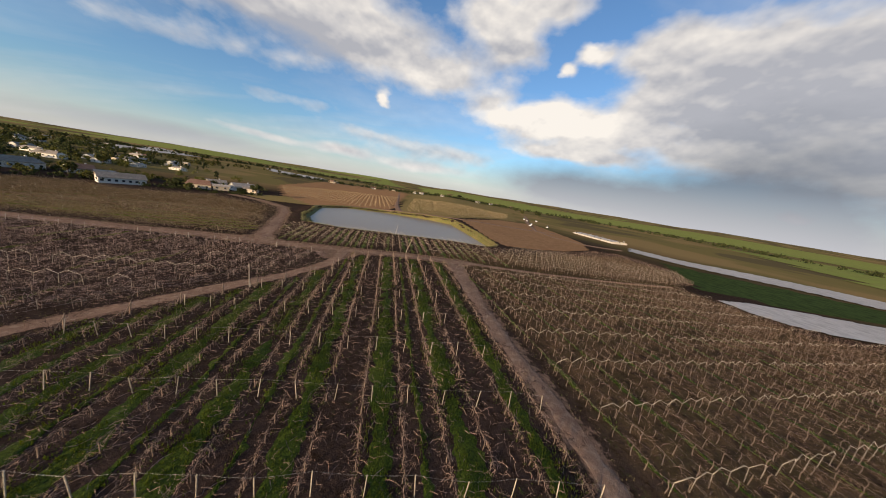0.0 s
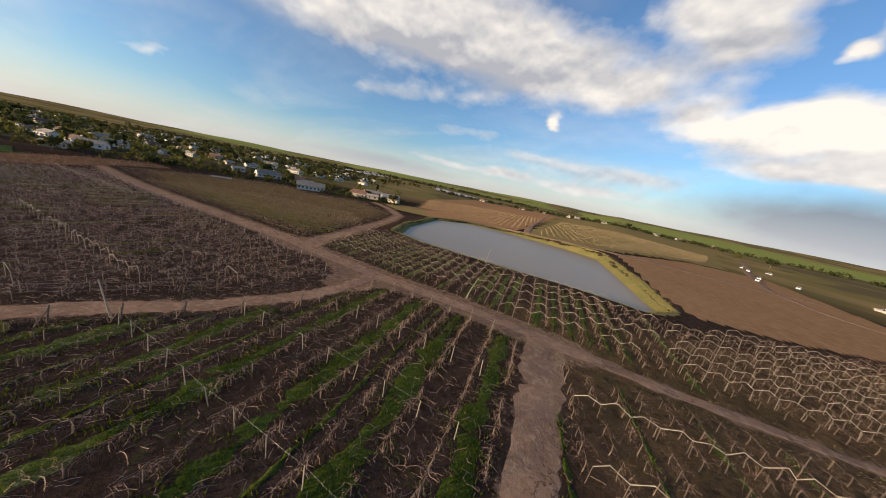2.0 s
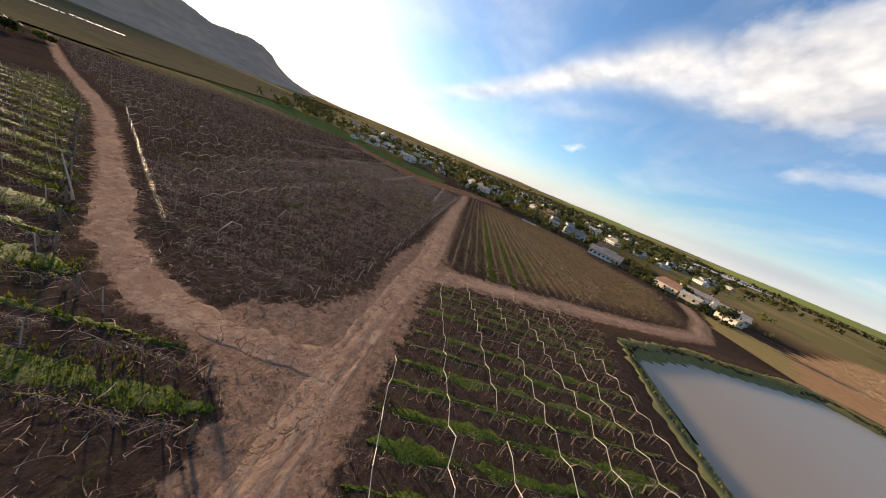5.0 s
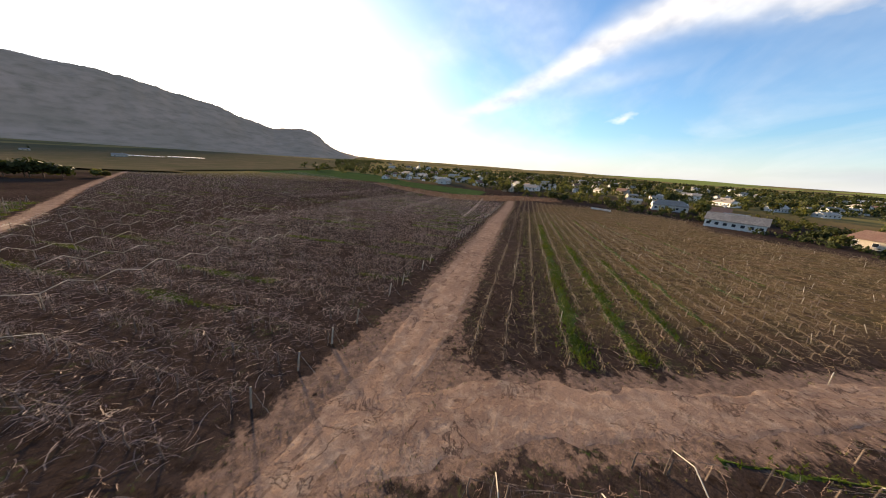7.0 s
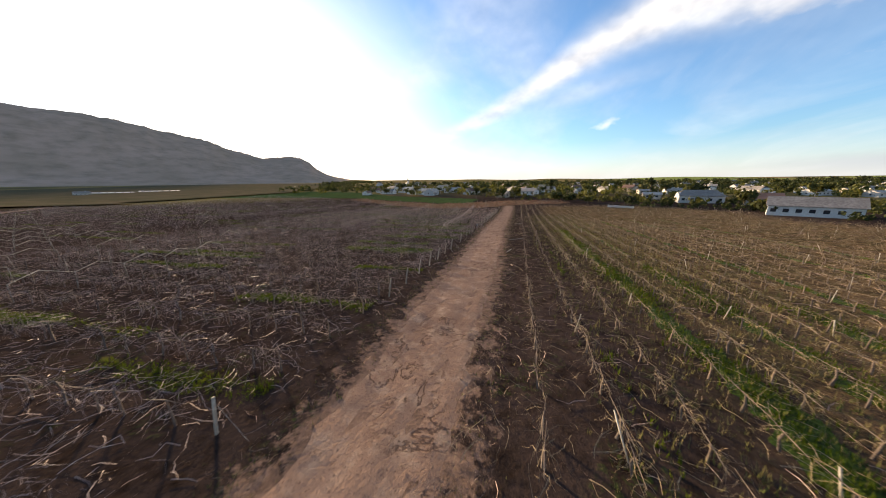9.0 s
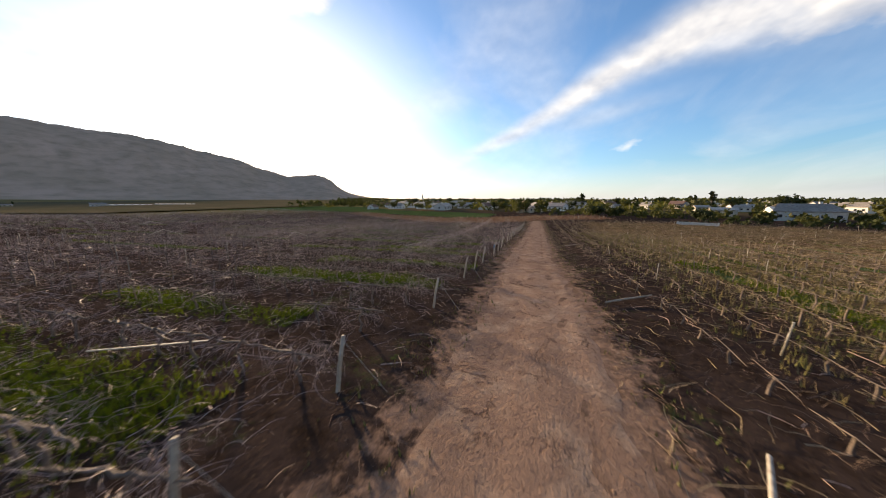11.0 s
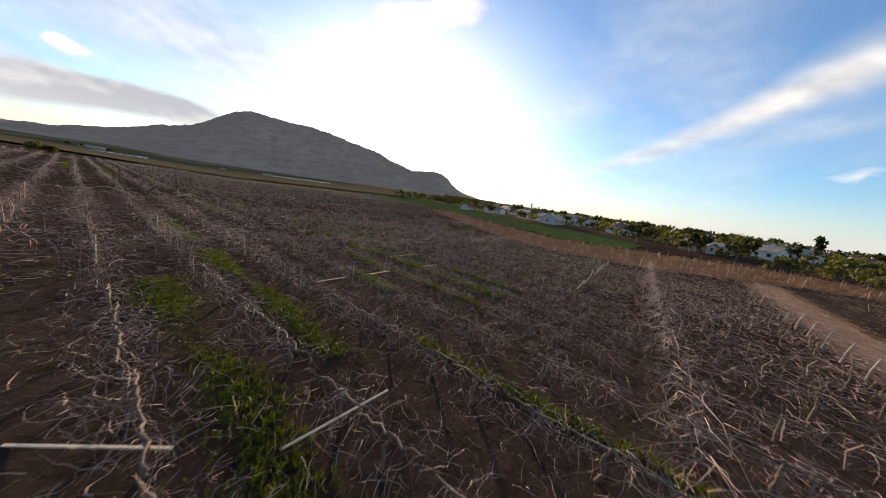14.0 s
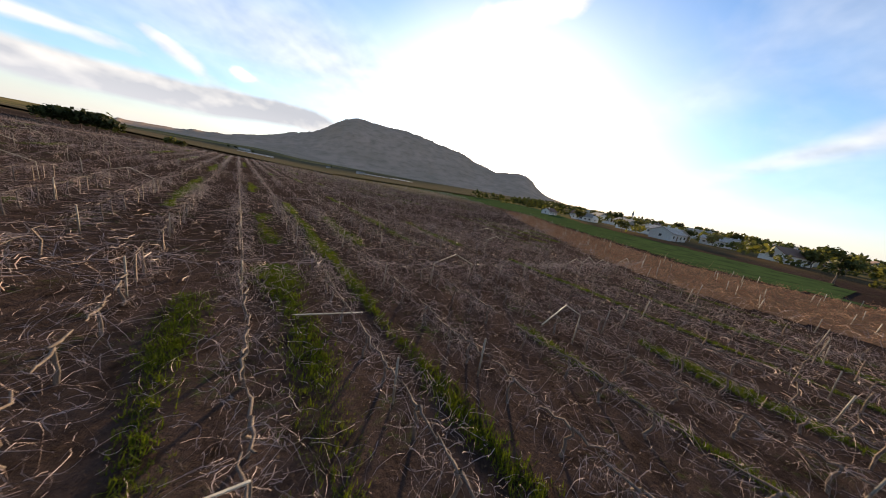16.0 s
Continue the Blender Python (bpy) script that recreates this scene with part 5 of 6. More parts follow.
for p, q in (((-120.1, 45.4), (-121.8, 47.3)), ((-130.5, 42.7), (-132.7, 42.9)), ((-127.2, 40.2), (-129.1, 42.2)), ((-142.5, 28.7), (-144.6, 29.6)), ((-97.2, 52.2), (-95.2, 51.4))):
    loose_board(p, q, "pale trellis board slipped down among the canes")
fallen_stick(-106.0, 63.8, 128, 2.6, "pale broken post lying across the road verge")
fallen_stick(-129.4, 63.0, 132, 2.4, "pale broken stake lying beside the low vine rows")
fallen_stick(-96.8, 64.3, 162, 1.3, "grey broken post lying beside the road")


def rag(x, y, z):
    """A faded blue strip of cloth knotted round a post, with two hanging ends."""
    m = mottled("blue_cloth", rgb(0.05, 0.16, 0.24), rgb(0.08, 0.22, 0.30), rgb(0.03, 0.09, 0.15), (2.0, 20.0), 0.9, 0.004, 60.0)
    band = tube([(0.07 * math.cos(a), 0.07 * math.sin(a), 0.02 * math.sin(3 * a)) for a in np.linspace(0, 6.3, 12)], np.full(12, 0.025), 5)
    ends = [tube([(0.07, 0, 0), (0.11, s * 0.05, -0.12), (0.10, s * 0.09, -0.32)], [0.025, 0.03, 0.012], 5) for s in (-1, 1)]
    v, f = join([band, *ends])
    ob = thing("cloth_strip", mesh_np("cloth_strip", v, f, m, True), "faded blue cloth strip knotted to a post", "cloth")
    ob.matrix_basis = pose(x, y, z)


rag(post_spot[0], post_spot[1] + 0.06, float(land(post_spot[0], post_spot[1])) + 0.85)
x, y, k = block_points(RED, 2.4, 9.0, 0.0)
stakes = [((a, b, float(land(a, b)) - 0.1), (a + rng.normal(0, 0.1), b + rng.normal(0, 0.1), float(land(a, b)) + 1.1), 0.05, 0) for a, b in zip(x, y)]
joined_bars("trellis_stakes", stakes, M_BOARD, "short pale stakes among rust-coloured young vines", "stakes")

# ------------------------------------------------------------------ trees


def leaf_cloud(r, centres, count, size):
    v, f = [], []
    for i in range(count):
        c, rad = r.choice(centres)
        d = Vector((r.gauss(0, 1), r.gauss(0, 1), r.gauss(0, 0.8)))
        d.normalize()
        p = Vector(c) + d * rad * r.uniform(0.55, 1.05)
        n = (d + Vector((r.gauss(0, 0.6), r.gauss(0, 0.6), r.gauss(0, 0.6)))).normalized()
        a = n.orthogonal().normalized()
        a.rotate(Matrix.Rotation(r.uniform(0, 6.28), 3, n))
        b = n.cross(a)
        s = size * r.uniform(0.5, 1.3)
        k = len(v)
        v += [tuple(p - a * s * 0.5), tuple(p + b * s * 0.32), tuple(p + a * s * 0.6), tuple(p - b * s * 0.32)]
        f.append((k, k + 1, k + 2, k + 3))
    return np.array(v), np.array(f)


def tree(seed, height, width, mat, label, tall=False):
    r = random.Random(seed)
    root = tagged(new("tree"), label, "tree", "trees of the town")
    pieces, centres = [], []
    trunk_h = height * (0.2 if tall else 0.35)
    pieces.append(tube([(0, 0, -0.3), (r.gauss(0, 0.1), r.gauss(0, 0.1), trunk_h * 0.6), (r.gauss(0, 0.2), r.gauss(0, 0.2), trunk_h)], [0.05 * height * 0.7, 0.035 * height * 0.7, 0.026 * height * 0.7], 7))
    for i in range(9):
        a = i * 2.4 + r.uniform(-0.4, 0.4)
        reach = width * (0.12 if tall else 0.3) * r.uniform(0.5, 1.2)
        z = height * (r.uniform(0.25, 0.92) if tall else r.uniform(0.45, 0.82))
        end = (reach * math.cos(a), reach * math.sin(a), z)
        pieces.append(tube([(0, 0, trunk_h * 0.85), (end[0] * 0.5, end[1] * 0.5, (trunk_h + z) * 0.5), end], [0.016 * height, 0.01 * height, 0.004 * height], 4))
        centres.append((end, width * r.uniform(0.17, 0.3) * (0.6 if tall else 1)))
    v, f = join(pieces)
    part("trunk", mesh_np("trunk", v, f, M_TRUNK, True), root)
    v, f = leaf_cloud(r, centres, 280, 0.13 * width + 0.33)
    part("crown", mesh_np("crown", v, f, mat), root)
    return root


TREES = [tree(1, 6.0, 6.5, M_LEAF, "round green garden tree among houses"), tree(2, 7.5, 7.0, M_LEAF2, "dark broad tree beside houses"), tree(3, 4.5, 5.5, M_LEAF, "low spreading green tree in a garden"),
         tree(4, 9.0, 5.0, M_LEAF2, "tall dark narrow tree in the town", True), tree(5, 5.0, 5.0, M_STRAW, "bare yellowish winter tree in a garden"), tree(6, 3.0, 4.2, M_LEAF2, "dense dark bush at the field edge"), tree(8, 3.4, 4.0, M_LEAF, "bright green bush at the field edge")]
placed = set()


def plant(kind, x, y, scale=1.0):
    m = pose(x, y, float(land(x, y)), 0, 0, rng.uniform(0, 360))
    if kind not in placed:
        placed.add(kind)
        TREES[kind].matrix_basis = m @ Matrix.Diagonal((scale, scale, scale, 1))
        return TREES[kind]
    ob = copy_thing(TREES[kind], m)
    ob.scale = (scale,) * 3
    return ob


# ------------------------------------------------------------------ houses


def box_into(bm, x0, x1, y0, y1, z0, z1):
    vs = [bm.verts.new(p) for p in ((x0, y0, z0), (x1, y0, z0), (x1, y1, z0), (x0, y1, z0), (x0, y0, z1), (x1, y0, z1), (x1, y1, z1), (x0, y1, z1))]
    for q in ((0, 3, 2, 1), (4, 5, 6, 7), (0, 1, 5, 4), (1, 2, 6, 5), (2, 3, 7, 6), (3, 0, 4, 7)):
        bm.faces.new([vs[i] for i in q])


def bm_mesh(name, bm, mat):
    me = bpy.data.meshes.new(name)
    bmesh.ops.recalc_face_normals(bm, faces=bm.faces)
    bm.to_mesh(me)
    bm.free()
    me.materials.append(mat)
    return me


M_PANE, _t, _b = material("window_glass", 0.08)
_b.inputs["Base Color"].default_value = (0.03, 0.035, 0.04, 1)
M_DOOR = mottled("door_timber", rgb(0.13, 0.08, 0.05), rgb(0.17, 0.11, 0.07), rgb(0.09, 0.06, 0.04), (1.0, 6.0), 0.6, 0.003, 30.0)
M_CREAM = mottled("cream_plaster", rgb(0.62, 0.54, 0.42), rgb(0.55, 0.47, 0.36), rgb(0.48, 0.41, 0.32), (0.3, 2.0), 0.85, 0.004, 30.0, spread=0.3)


def pane_into(root, x, y, z, w, h, facing):
    """A framed window set into a wall: facing is 'x' or 'y' with a sign."""
    axis, s = facing
    bm = bmesh.new()
    if axis == "y":
        box_into(bm, x - w / 2, x + w / 2, min(y, y + s * 0.05), max(y, y + s * 0.05), z, z + h)
    else:
        box_into(bm, min(x, x + s * 0.05), max(x, x + s * 0.05), y - w / 2, y + w / 2, z, z + h)
    win = part("window", bm_mesh("window", bm, M_PLASTER), root)
    bm = bmesh.new()
    k = 0.08
    if axis == "y":
        box_into(bm, x - w / 2 + k, x + w / 2 - k, min(y, y + s * 0.06), max(y, y + s * 0.06), z + k, z + h - k)
    else:
        box_into(bm, min(x, x + s * 0.06), max(x, x + s * 0.06), y - w / 2 + k, y + w / 2 - k, z + k, z + h - k)
    part("pane", bm_mesh("pane", bm, M_PANE), win, "dark window glass")


def house(label, length, depth, wall, ridge, wall_mat, roof_mat, windows=3, name="house", category="house", eave=0.45, stoep=False, hip=0.0):
    """A gabled house along local x, with thick walls, an overhanging roof, windows and a door."""
    root = tagged(new(name), label, category, "houses of the town")
    bm = bmesh.new()
    hx, hy = length / 2, depth / 2
    pts = [(-hy, -0.4), (hy, -0.4), (hy, wall), (0, wall + ridge * (1 - hip)), (-hy, wall)]
    a = [bm.verts.new((-hx, p, z)) for p, z in pts]
    b = [bm.verts.new((hx, p, z)) for p, z in pts]
    bm.faces.new(a[::-1])
    bm.faces.new(b)
    for i in range(5):
        j = (i + 1) % 5
        bm.faces.new((a[i], a[j], b[j], b[i]))
    part("wall", bm_mesh("wall", bm, wall_mat), root)
    bm = bmesh.new()
    e, th = eave, 0.14
    slope = ridge / hy
    inset = hx * hip * 0.8
    for s in (-1, 1):
        low, top = s * (hy + e), 0.0
        zl, zt = wall - slope * e + 0.03, wall + ridge + 0.03
        q = [(-hx - e, low, zl), (hx + e, low, zl), (hx + e - inset, top, zt), (-hx - e + inset, top, zt)]
        lo = [bm.verts.new(p) for p in q]
        up = [bm.verts.new((x, y, z + th)) for x, y, z in q]
        bm.faces.new(lo)
        bm.faces.new(up)
        for i in range(4):
            bm.faces.new((lo[i], lo[(i + 1) % 4], up[(i + 1) % 4], up[i]))
    part("roof", bm_mesh("roof", bm, roof_mat), root)
    for s in (-1, 1):
        for i in range(windows):
            x = (i + 0.5) / windows * length - hx
            if s > 0 and i == windows // 2:
                bm = bmesh.new()
                box_into(bm, x - 0.5, x + 0.5, hy, hy + 0.05, 0, 2.05)
                part("door", bm_mesh("door", bm, M_DOOR), root, "dark timber door")
            else:
                pane_into(root, x, s * hy, 0.95, 1.3, 1.2, ("y", s))
        pane_into(root, s * hx, 0.0, 1.0, 1.2, 1.2, ("x", s))
    if stoep:
        bm = bmesh.new()
        box_into(bm, -hx, hx, hy, hy + 2.2, wall - 0.35, wall - 0.22)
        for i in range(4):
            x = -hx + 0.2 + i * (length - 0.4) / 3
            box_into(bm, x - 0.08, x + 0.08, hy + 1.95, hy + 2.1, -0.3, wall - 0.35)
        part("veranda", bm_mesh("veranda", bm, M_PLASTER), root, "white veranda on posts")
    if rng.random() < 0.6 and name == "house":
        bm = bmesh.new()
        box_into(bm, hx * 0.45, hx * 0.45 + 0.7, 0.3, 1.0, wall + ridge * 0.3, wall + ridge + 0.8)
        part("chimney", bm_mesh("chimney", bm, wall_mat), root)
    return root


def set_down(root, x, y, turn, lift=0.0):
    root.matrix_basis = pose(x, y, float(land(x, y)) + lift, 0, 0, turn)
    return root


HOUSES = [
    house("low white house with a grey sheet roof", 13, 8, 2.9, 2.0, M_PLASTER, M_ROOF, 4),
    house("white cottage with a brown tiled roof", 10, 7.5, 2.8, 2.2, M_PLASTER, M_TILE, 3),
    house("cream house with a brown tiled roof", 12, 8.5, 2.9, 2.3, M_CREAM, M_TILE, 3, hip=0.35),
    house("white house with a veranda and pale roof", 14, 8, 3.0, 1.6, M_PLASTER, M_ROOF, 4, stoep=True),
    house("small plain shed with a metal roof", 8, 5, 2.6, 1.0, M_CREAM, M_ROOF, 2, name="shed", category="shed"),
    house("double white house with a hipped grey roof", 16, 9, 3.2, 2.4, M_PLASTER, M_ROOF, 5, hip=0.4),
]
TOWN = [(-262, -70), (-330, -150), (-520, -330), (-900, -420), (-1300, 0), (-1100, 480), (-640, 520), (-430, 420), (-300, 330), (-235, 240), (-215, 165), (-232, 110), (-262, 70), (-275, 0)]
spots = []
for i, h in enumerate(HOUSES):
    set_down(h, *[(-278, -14), (-300, 58), (-330, 140), (-352, 200), (-246, 128), (-360, -30)][i], 20 * i)
    spots.append((h.location.x, h.location.y))


def stand(kind, x, y, turn):
    spots.append((x, y))
    return copy_thing(HOUSES[kind], pose(x, y, float(land(x, y)), 0, 0, turn))


def garden_wall(x, y, turn, length, label, high=1.5):
    """A white wall with a coping and piers."""
    root = tagged(new("garden_wall"), label, "wall")
    bm = bmesh.new()
    box_into(bm, -length / 2, length / 2, -0.12, 0.12, -0.6, high)
    part("wall", bm_mesh("wall", bm, M_PLASTER), root)
    bm = bmesh.new()
    box_into(bm, -length / 2 - 0.05, length / 2 + 0.05, -0.18, 0.18, high, high + 0.08)
    part("coping", bm_mesh("coping", bm, M_PLASTER), root)
    for i in range(int(length / 5) + 1):
        bm = bmesh.new()
        px = -length / 2 + i * length / max(1, int(length / 5))
        box_into(bm, px - 0.2, px + 0.2, -0.2, 0.2, -0.6, high + 0.25)
        part("pier", bm_mesh("pier", bm, M_PLASTER), root)
    set_down(root, x, y, turn)


BARN = house("long white barn with a pale grey ridged roof", 17, 8, 3.0, 2.4, M_PLASTER, M_ROOF, 7, name="barn", category="barn")
set_down(BARN, -176.2, 145, 60)
spots.append((-176.2, 145))
for kind, x, y, turn in ((3, -296, -22, 72), (5, -350, -88, 60), (0, -326, -56, 66), (1, -290, 16, 150), (4, -256, 46, 60), (4, -266, 51, 70), (0, -284, 62, 62), (2, -158, 172, 30), (4, -148, 176, 40), (0, -146, 192, 60),
                         (4, -133, 182, 20), (3, -172, 198, 50), (4, -202, 158, 70), (1, -214, 156, 66), (5, -226, 140, 80), (0, -316, 76, 70)):
    stand(kind, x, y, turn)
for az, d, kind in ((166.5, 520, 0), (-175, 700, 0), (-174, 712, 3), (172.5, 640, 4)):
    stand(kind, -125 - math.sin(radians(az)) * d, 48 + math.cos(radians(az)) * d, az + 5)
garden_wall(-286, -26, 72, 34, "white garden wall below a white house")
garden_wall(-316, -62, 66, 26, "white garden wall along the crop field")
garden_wall(-340, -96, 62, 30, "white garden wall with small piers")
garden_wall(-196, 101, 62, 9, "long cream yard wall beside the vineyard", 0.7)


def church(x, y, turn):
    root = house("white church with a steep grey roof", 22, 10, 6.0, 5.0, M_PLASTER, M_ROOF, 5, name="church", category="church")
    bm = bmesh.new()
    box_into(bm, 11, 15, -2, 2, -0.4, 14)
    part("tower", bm_mesh("tower", bm, M_PLASTER), root)
    bm = bmesh.new()
    bmesh.ops.create_cone(bm, cap_ends=True, segments=8, radius1=2.5, radius2=0.05, depth=10)
    bmesh.ops.translate(bm, verts=bm.verts, vec=(13, 0, 19))
    part("spire", bm_mesh("spire", bm, M_ROOF), root, "slender grey spire")
    set_down(root, x, y, turn)
    root.scale = (0.6, 0.6, 0.65)


church(-546, -165, 40)
tries = 0
while len(spots) < 150 and tries < 6000:
    tries += 1
    u = rng.random() ** 1.7
    a = rng.uniform(radians(38), radians(122))
    d = 250 + 700 * u
    x, y = -60 - math.sin(a) * d, 50 + math.cos(a) * d
    if edge_distance(TOWN, x, y) < 4 or min(math.hypot(x - p, y - q) for p, q in spots) < 17:
        continue
    spots.append((x, y))
    copy_thing(HOUSES[int(rng.integers(0, len(HOUSES)))], pose(x, y, float(land(x, y)), 0, 0, rng.choice([0, 90]) + rng.normal(12, 8)) @ Matrix.Scale(rng.uniform(0.72, 0.95), 4))
for i in range(210):
    x, y = spots[int(rng.integers(0, len(spots)))]
    a, d = rng.uniform(0, 6.28), rng.uniform(6, 20)
    plant(int(rng.choice([0, 0, 1, 2, 3, 4, 1])), x + d * math.cos(a), y + d * math.sin(a), rng.uniform(0.7, 1.3))

# woods and hedges along the far fields


def wood(name, line, n, width, height, mat, label):
    q = resample(line, 5.0)
    k = rng.integers(0, len(q), n)
    x, y = q[k, 0] + rng.normal(0, width, n), q[k, 1] + rng.normal(0, width, n)
    temps = []
    for s in range(5):
        r = random.Random(s + 50)
        cs = [((r.gauss(0, 0.25), r.gauss(0, 0.25), r.uniform(0.25, 0.8)), r.uniform(0.18, 0.34)) for _ in range(6)]
        v, f = leaf_cloud(r, cs, 38, 0.36)
        temps.append((v, np.concatenate([f[:, [0, 1, 2]], f[:, [0, 2, 3]]])))
    v, f = spread_copies(temps, np.stack([x, y, land(x, y) - 0.3, rng.uniform(0, 6.28, n), height * rng.uniform(0.5, 1.25, n)], -1))
    thing(name, mesh_np(name, v, f, mat), label, "woodland", kind="stuff")


wood("tree_belt", [(-1250, 250), (-1000, 560), (-720, 640), (-520, 900), (-300, 1150)], 300, 22, 9, M_LEAF2, "dark belt of trees behind the town")
wood("tree_belt", [(-300, 980), (-60, 900), (220, 760), (420, 560), (560, 330)], 260, 14, 7, M_LEAF2, "broken belt of dark trees on the plain")
wood("tree_belt", [(-330, -150), (-420, -220), (-620, -380), (-1000, -560)], 260, 26, 7, M_LEAF2, "dark trees at the foot of the mountain")
wood("tree_belt", [(-270, 40), (-262, 66), (-236, 104), (-222, 150), (-196, 190), (-150, 205)], 220, 10, 3.3, M_LEAF, "green garden trees along the edge of town")
wood("hedge", [(-206, 112), (-196, 140), (-168, 150), (-140, 158), (-120, 168)], 90, 3.0, 2.5, M_LEAF2, "uneven green hedge along the vineyard edge")
wood("tree_belt", [(-1250, -100), (-1000, 120), (-800, 330), (-560, 460), (-380, 500)], 340, 60, 7, M_LEAF, "green garden trees filling the town")
wood("tree_belt", [(-420, -120), (-440, 60), (-430, 200), (-360, 330)], 420, 45, 5.5, M_LEAF2, "dark garden trees crowding round the houses")
wood("tree_belt", [(-600, -150), (-620, 100), (-600, 300), (-480, 430)], 380, 60, 7.0, M_LEAF2, "dark trees across the far side of town")
wood("tree_belt", [(-350, -90), (-340, 40), (-340, 140), (-300, 250)], 420, 34, 5.0, M_LEAF, "green garden trees between houses")

for x, y, s in ((-89, -103, 1.7), (-85, -104.5, 2.0), (-81, -105.5, 1.8), (-77, -106, 1.9), (-73, -107, 1.5), (-83, -109, 2.1)):
    plant(5, x, y, s)
plant(6, -101, -112, 1.1)
plant(6, -104, -113, 0.9)
for x, y, k, s in ((-118, 166, 1, 1.0), (-128, 168, 5, 1.2), (-160, 158, 5, 1.3), (-152, 158, 6, 1.2), (-182, 142, 6, 1.3), (-190, 142, 6, 1.2), (-178, 138, 5, 1.0), (-205, 120, 6, 1.2), (-212, 108, 5, 1.3), (-228, 78, 5, 1.6), (-222, 84, 5, 1.5), (-216, 92, 6, 1.1)):
    plant(k, x, y, s)


def wire_fence(line, label):
    """Dark posts with three strands of wire along an open line."""
    q = resample(line, 6.0)
    root = tagged(new("wire_fence"), label, "fence")
    root.matrix_basis = pose(float(q[0][0]), float(q[0][1]), float(land(*q[0])))
    tops = []
    for x, y in q:
        z = float(land(x, y))
        stretched("post", GABLE_POST_ME, root, (x, y, z - 0.2), (x + rng.normal(0, 0.05), y + rng.normal(0, 0.05), z + 1.55))
        tops.append((float(x), float(y), z))
    for h in (0.7, 1.1, 1.5):
        w = part("wire", wire_mesh([(x, y, z + h) for x, y, z in tops], 0.005), root, "thin galvanised wire")
        w.matrix_basis = root.matrix_basis.inverted()


wire_fence([(-57.5, -4), (-43.4, 20), (-33.6, 36.6), (-28.6, 45.4)], "three-strand wire fence along the dirt track")
ribbon("road", [(118, 430), (100, 345), (86, 300), (74, 242), (67, 205), (72, 180), (92, 172), (116, 178)], [4.0, 4.5, 5.0, 4.0, 3.5], 0.25, M_DIRT, "pale gravel road bending round the ploughed field", "road", step=2.0)


def rounded(pts, wide, name, mat):
    """A body pressed from a side outline, narrowed towards its top."""
    bm = bmesh.new()
    high = max(z for _, z in pts)
    rows = [[bm.verts.new((x, s * wide / 2 * (1 - 0.14 * z / high), z)) for x, z in pts] for s in (-1, 1)]
    bm.faces.new(rows[0])
    bm.faces.new(rows[1][::-1])
    for i in range(len(pts)):
        k = (i + 1) % len(pts)
        bm.faces.new((rows[0][i], rows[0][k], rows[1][k], rows[1][i]))
    bmesh.ops.bevel(bm, geom=list(bm.edges), offset=0.06, segments=1, affect="EDGES")
    return bm_mesh(name, bm, mat)


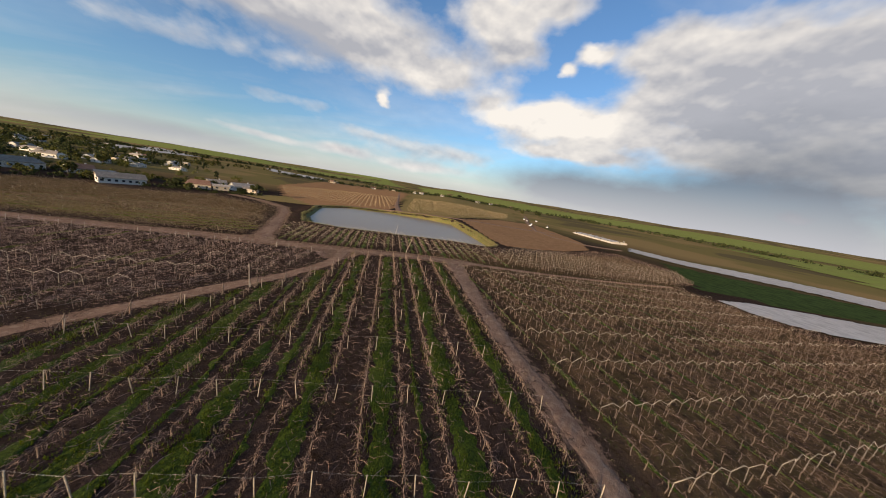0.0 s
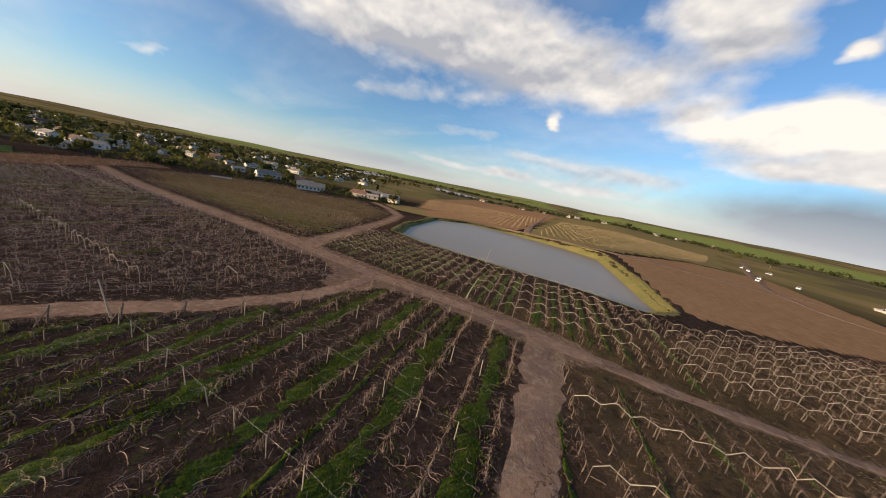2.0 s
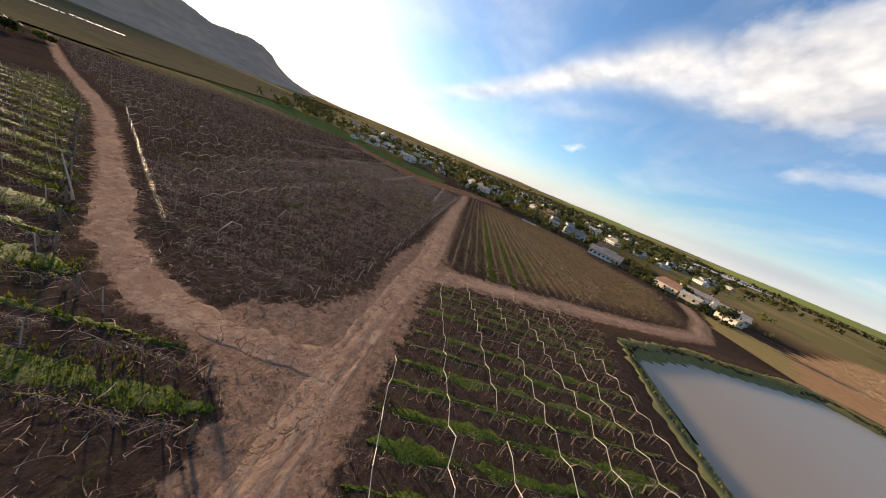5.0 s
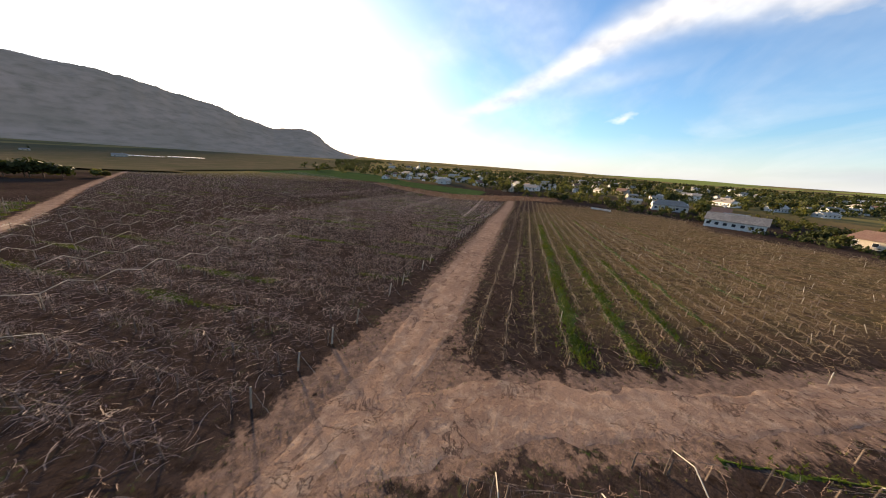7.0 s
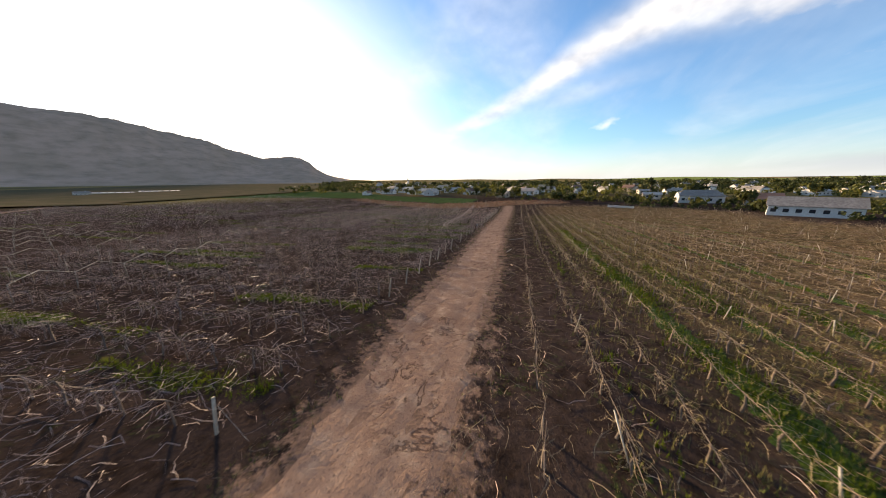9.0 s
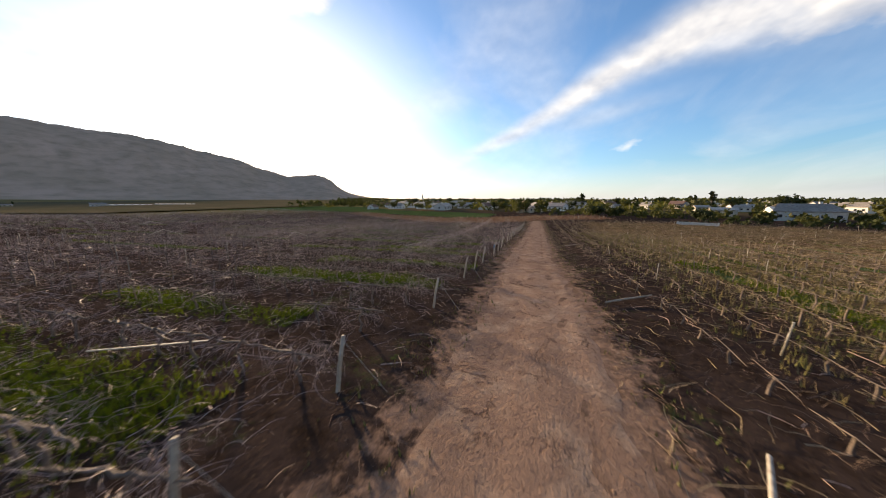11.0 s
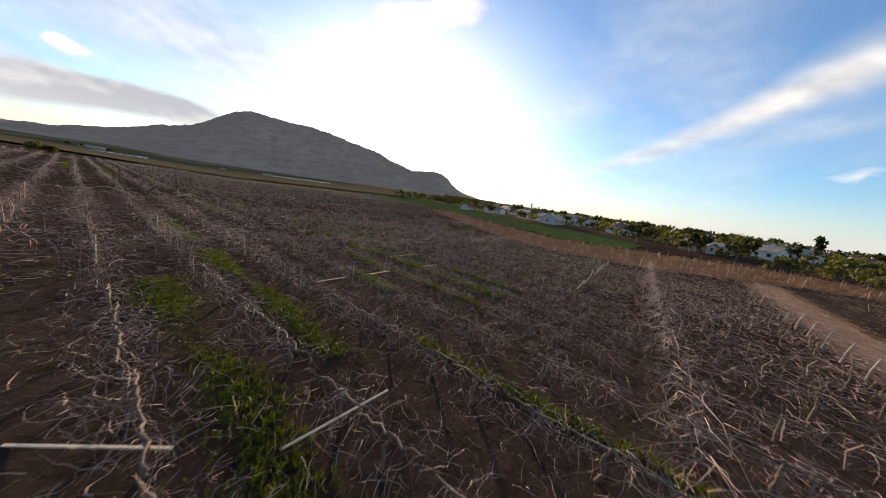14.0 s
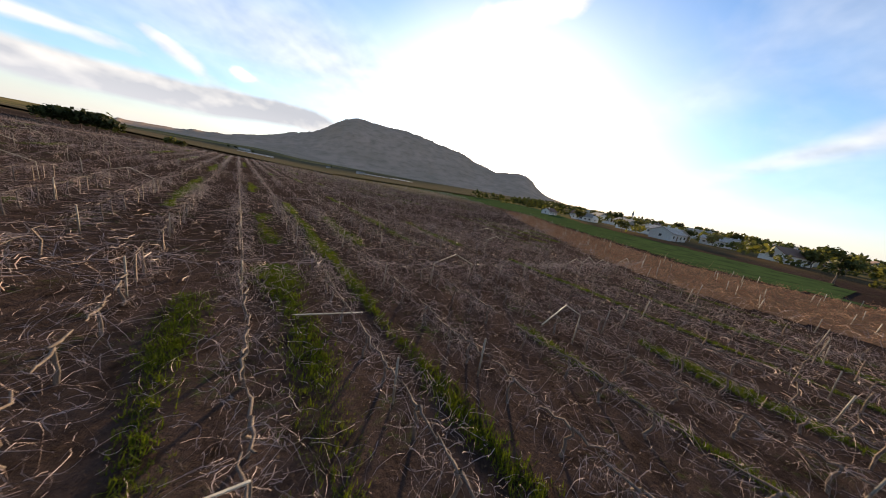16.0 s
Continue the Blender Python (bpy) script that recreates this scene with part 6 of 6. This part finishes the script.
def car(paint, label):
    root = tagged(new("car"), label, "car", "vehicles parked beside the gravel road")
    part("body", rounded([(-2.1, 0.35), (2.1, 0.35), (2.15, 0.75), (1.2, 0.95), (-2.0, 0.98), (-2.15, 0.7)], 1.75, "body", paint), root)
    part("cabin", rounded([(-1.9, 0.97), (1.05, 0.95), (0.4, 1.48), (-1.5, 1.48)], 1.6, "cabin", M_PANE), root, "dark glass cabin")
    part("roof", rounded([(-1.5, 1.46), (0.4, 1.46), (0.35, 1.53), (-1.45, 1.53)], 1.5, "roof", paint), root)
    for x in (-1.3, 1.35):
        for y in (-0.8, 0.8):
            bm = bmesh.new()
            bmesh.ops.create_cone(bm, cap_ends=True, segments=14, radius1=0.33, radius2=0.33, depth=0.22, matrix=pose(x, y, 0.33, 90))
            part("wheel", bm_mesh("wheel", bm, M_TYRE), root, "black rubber wheel")
    return root


M_TYRE = mottled("tyre_rubber", rgb(0.02, 0.02, 0.02), rgb(0.03, 0.03, 0.03), rgb(0.015, 0.015, 0.015), (2.0, 20.0), 0.9, 0.0)
M_PAINT = mottled("white_car_paint", rgb(0.78, 0.78, 0.77), rgb(0.72, 0.72, 0.71), rgb(0.62, 0.60, 0.57), (0.5, 5.0), 0.3, 0.0)
WHITE_CAR = car(M_PAINT, "white car parked on a gravel road")
set_down(WHITE_CAR, 90, 326, 80, 0.25)
for x, y, turn in ((79, 258, 75), (73, 240, 70), (106, 330, 100), (96, 262, 60), (88, 306, 78)):
    copy_thing(WHITE_CAR, pose(x, y, float(land(x, y)) + 0.25, 0, 0, turn))
GLASSHOUSE = house("long low pale greenhouse with a sheeted roof", 42, 17, 1.1, 0.7, M_NET, M_NET, 6, name="greenhouse", category="greenhouse")
set_down(GLASSHOUSE, 134, 240, -72)
for x, y, turn in ((-282, -483, 155), (-324, -464, 155), (-98, -450, 6)):
    copy_thing(GLASSHOUSE, pose(x, y, float(land(x, y)), 0, 0, turn))
# a settlement strung out along the plain
for i in range(16):
    u = rng.random()
    x, y = -330 + 560 * u + rng.normal(0, 18), 560 + 420 * u + rng.normal(0, 30)
    copy_thing(HOUSES[int(rng.integers(0, len(HOUSES)))], pose(x, y, float(land(x, y)), 0, 0, rng.uniform(0, 180)))
wood("tree_belt", [(-340, 540), (-160, 690), (40, 840), (230, 980)], 260, 20, 6.0, M_LEAF2, "dark trees among a strung-out settlement")
for x, y, k, s in ((134, 417, 1, 1.3), (118, 445, 0, 1.2), (117, 490, 1, 1.2), (20, 640, 1, 1.6), (40, 660, 0, 1.3), (-30, 620, 1, 1.2)):
    plant(k, x, y, s)
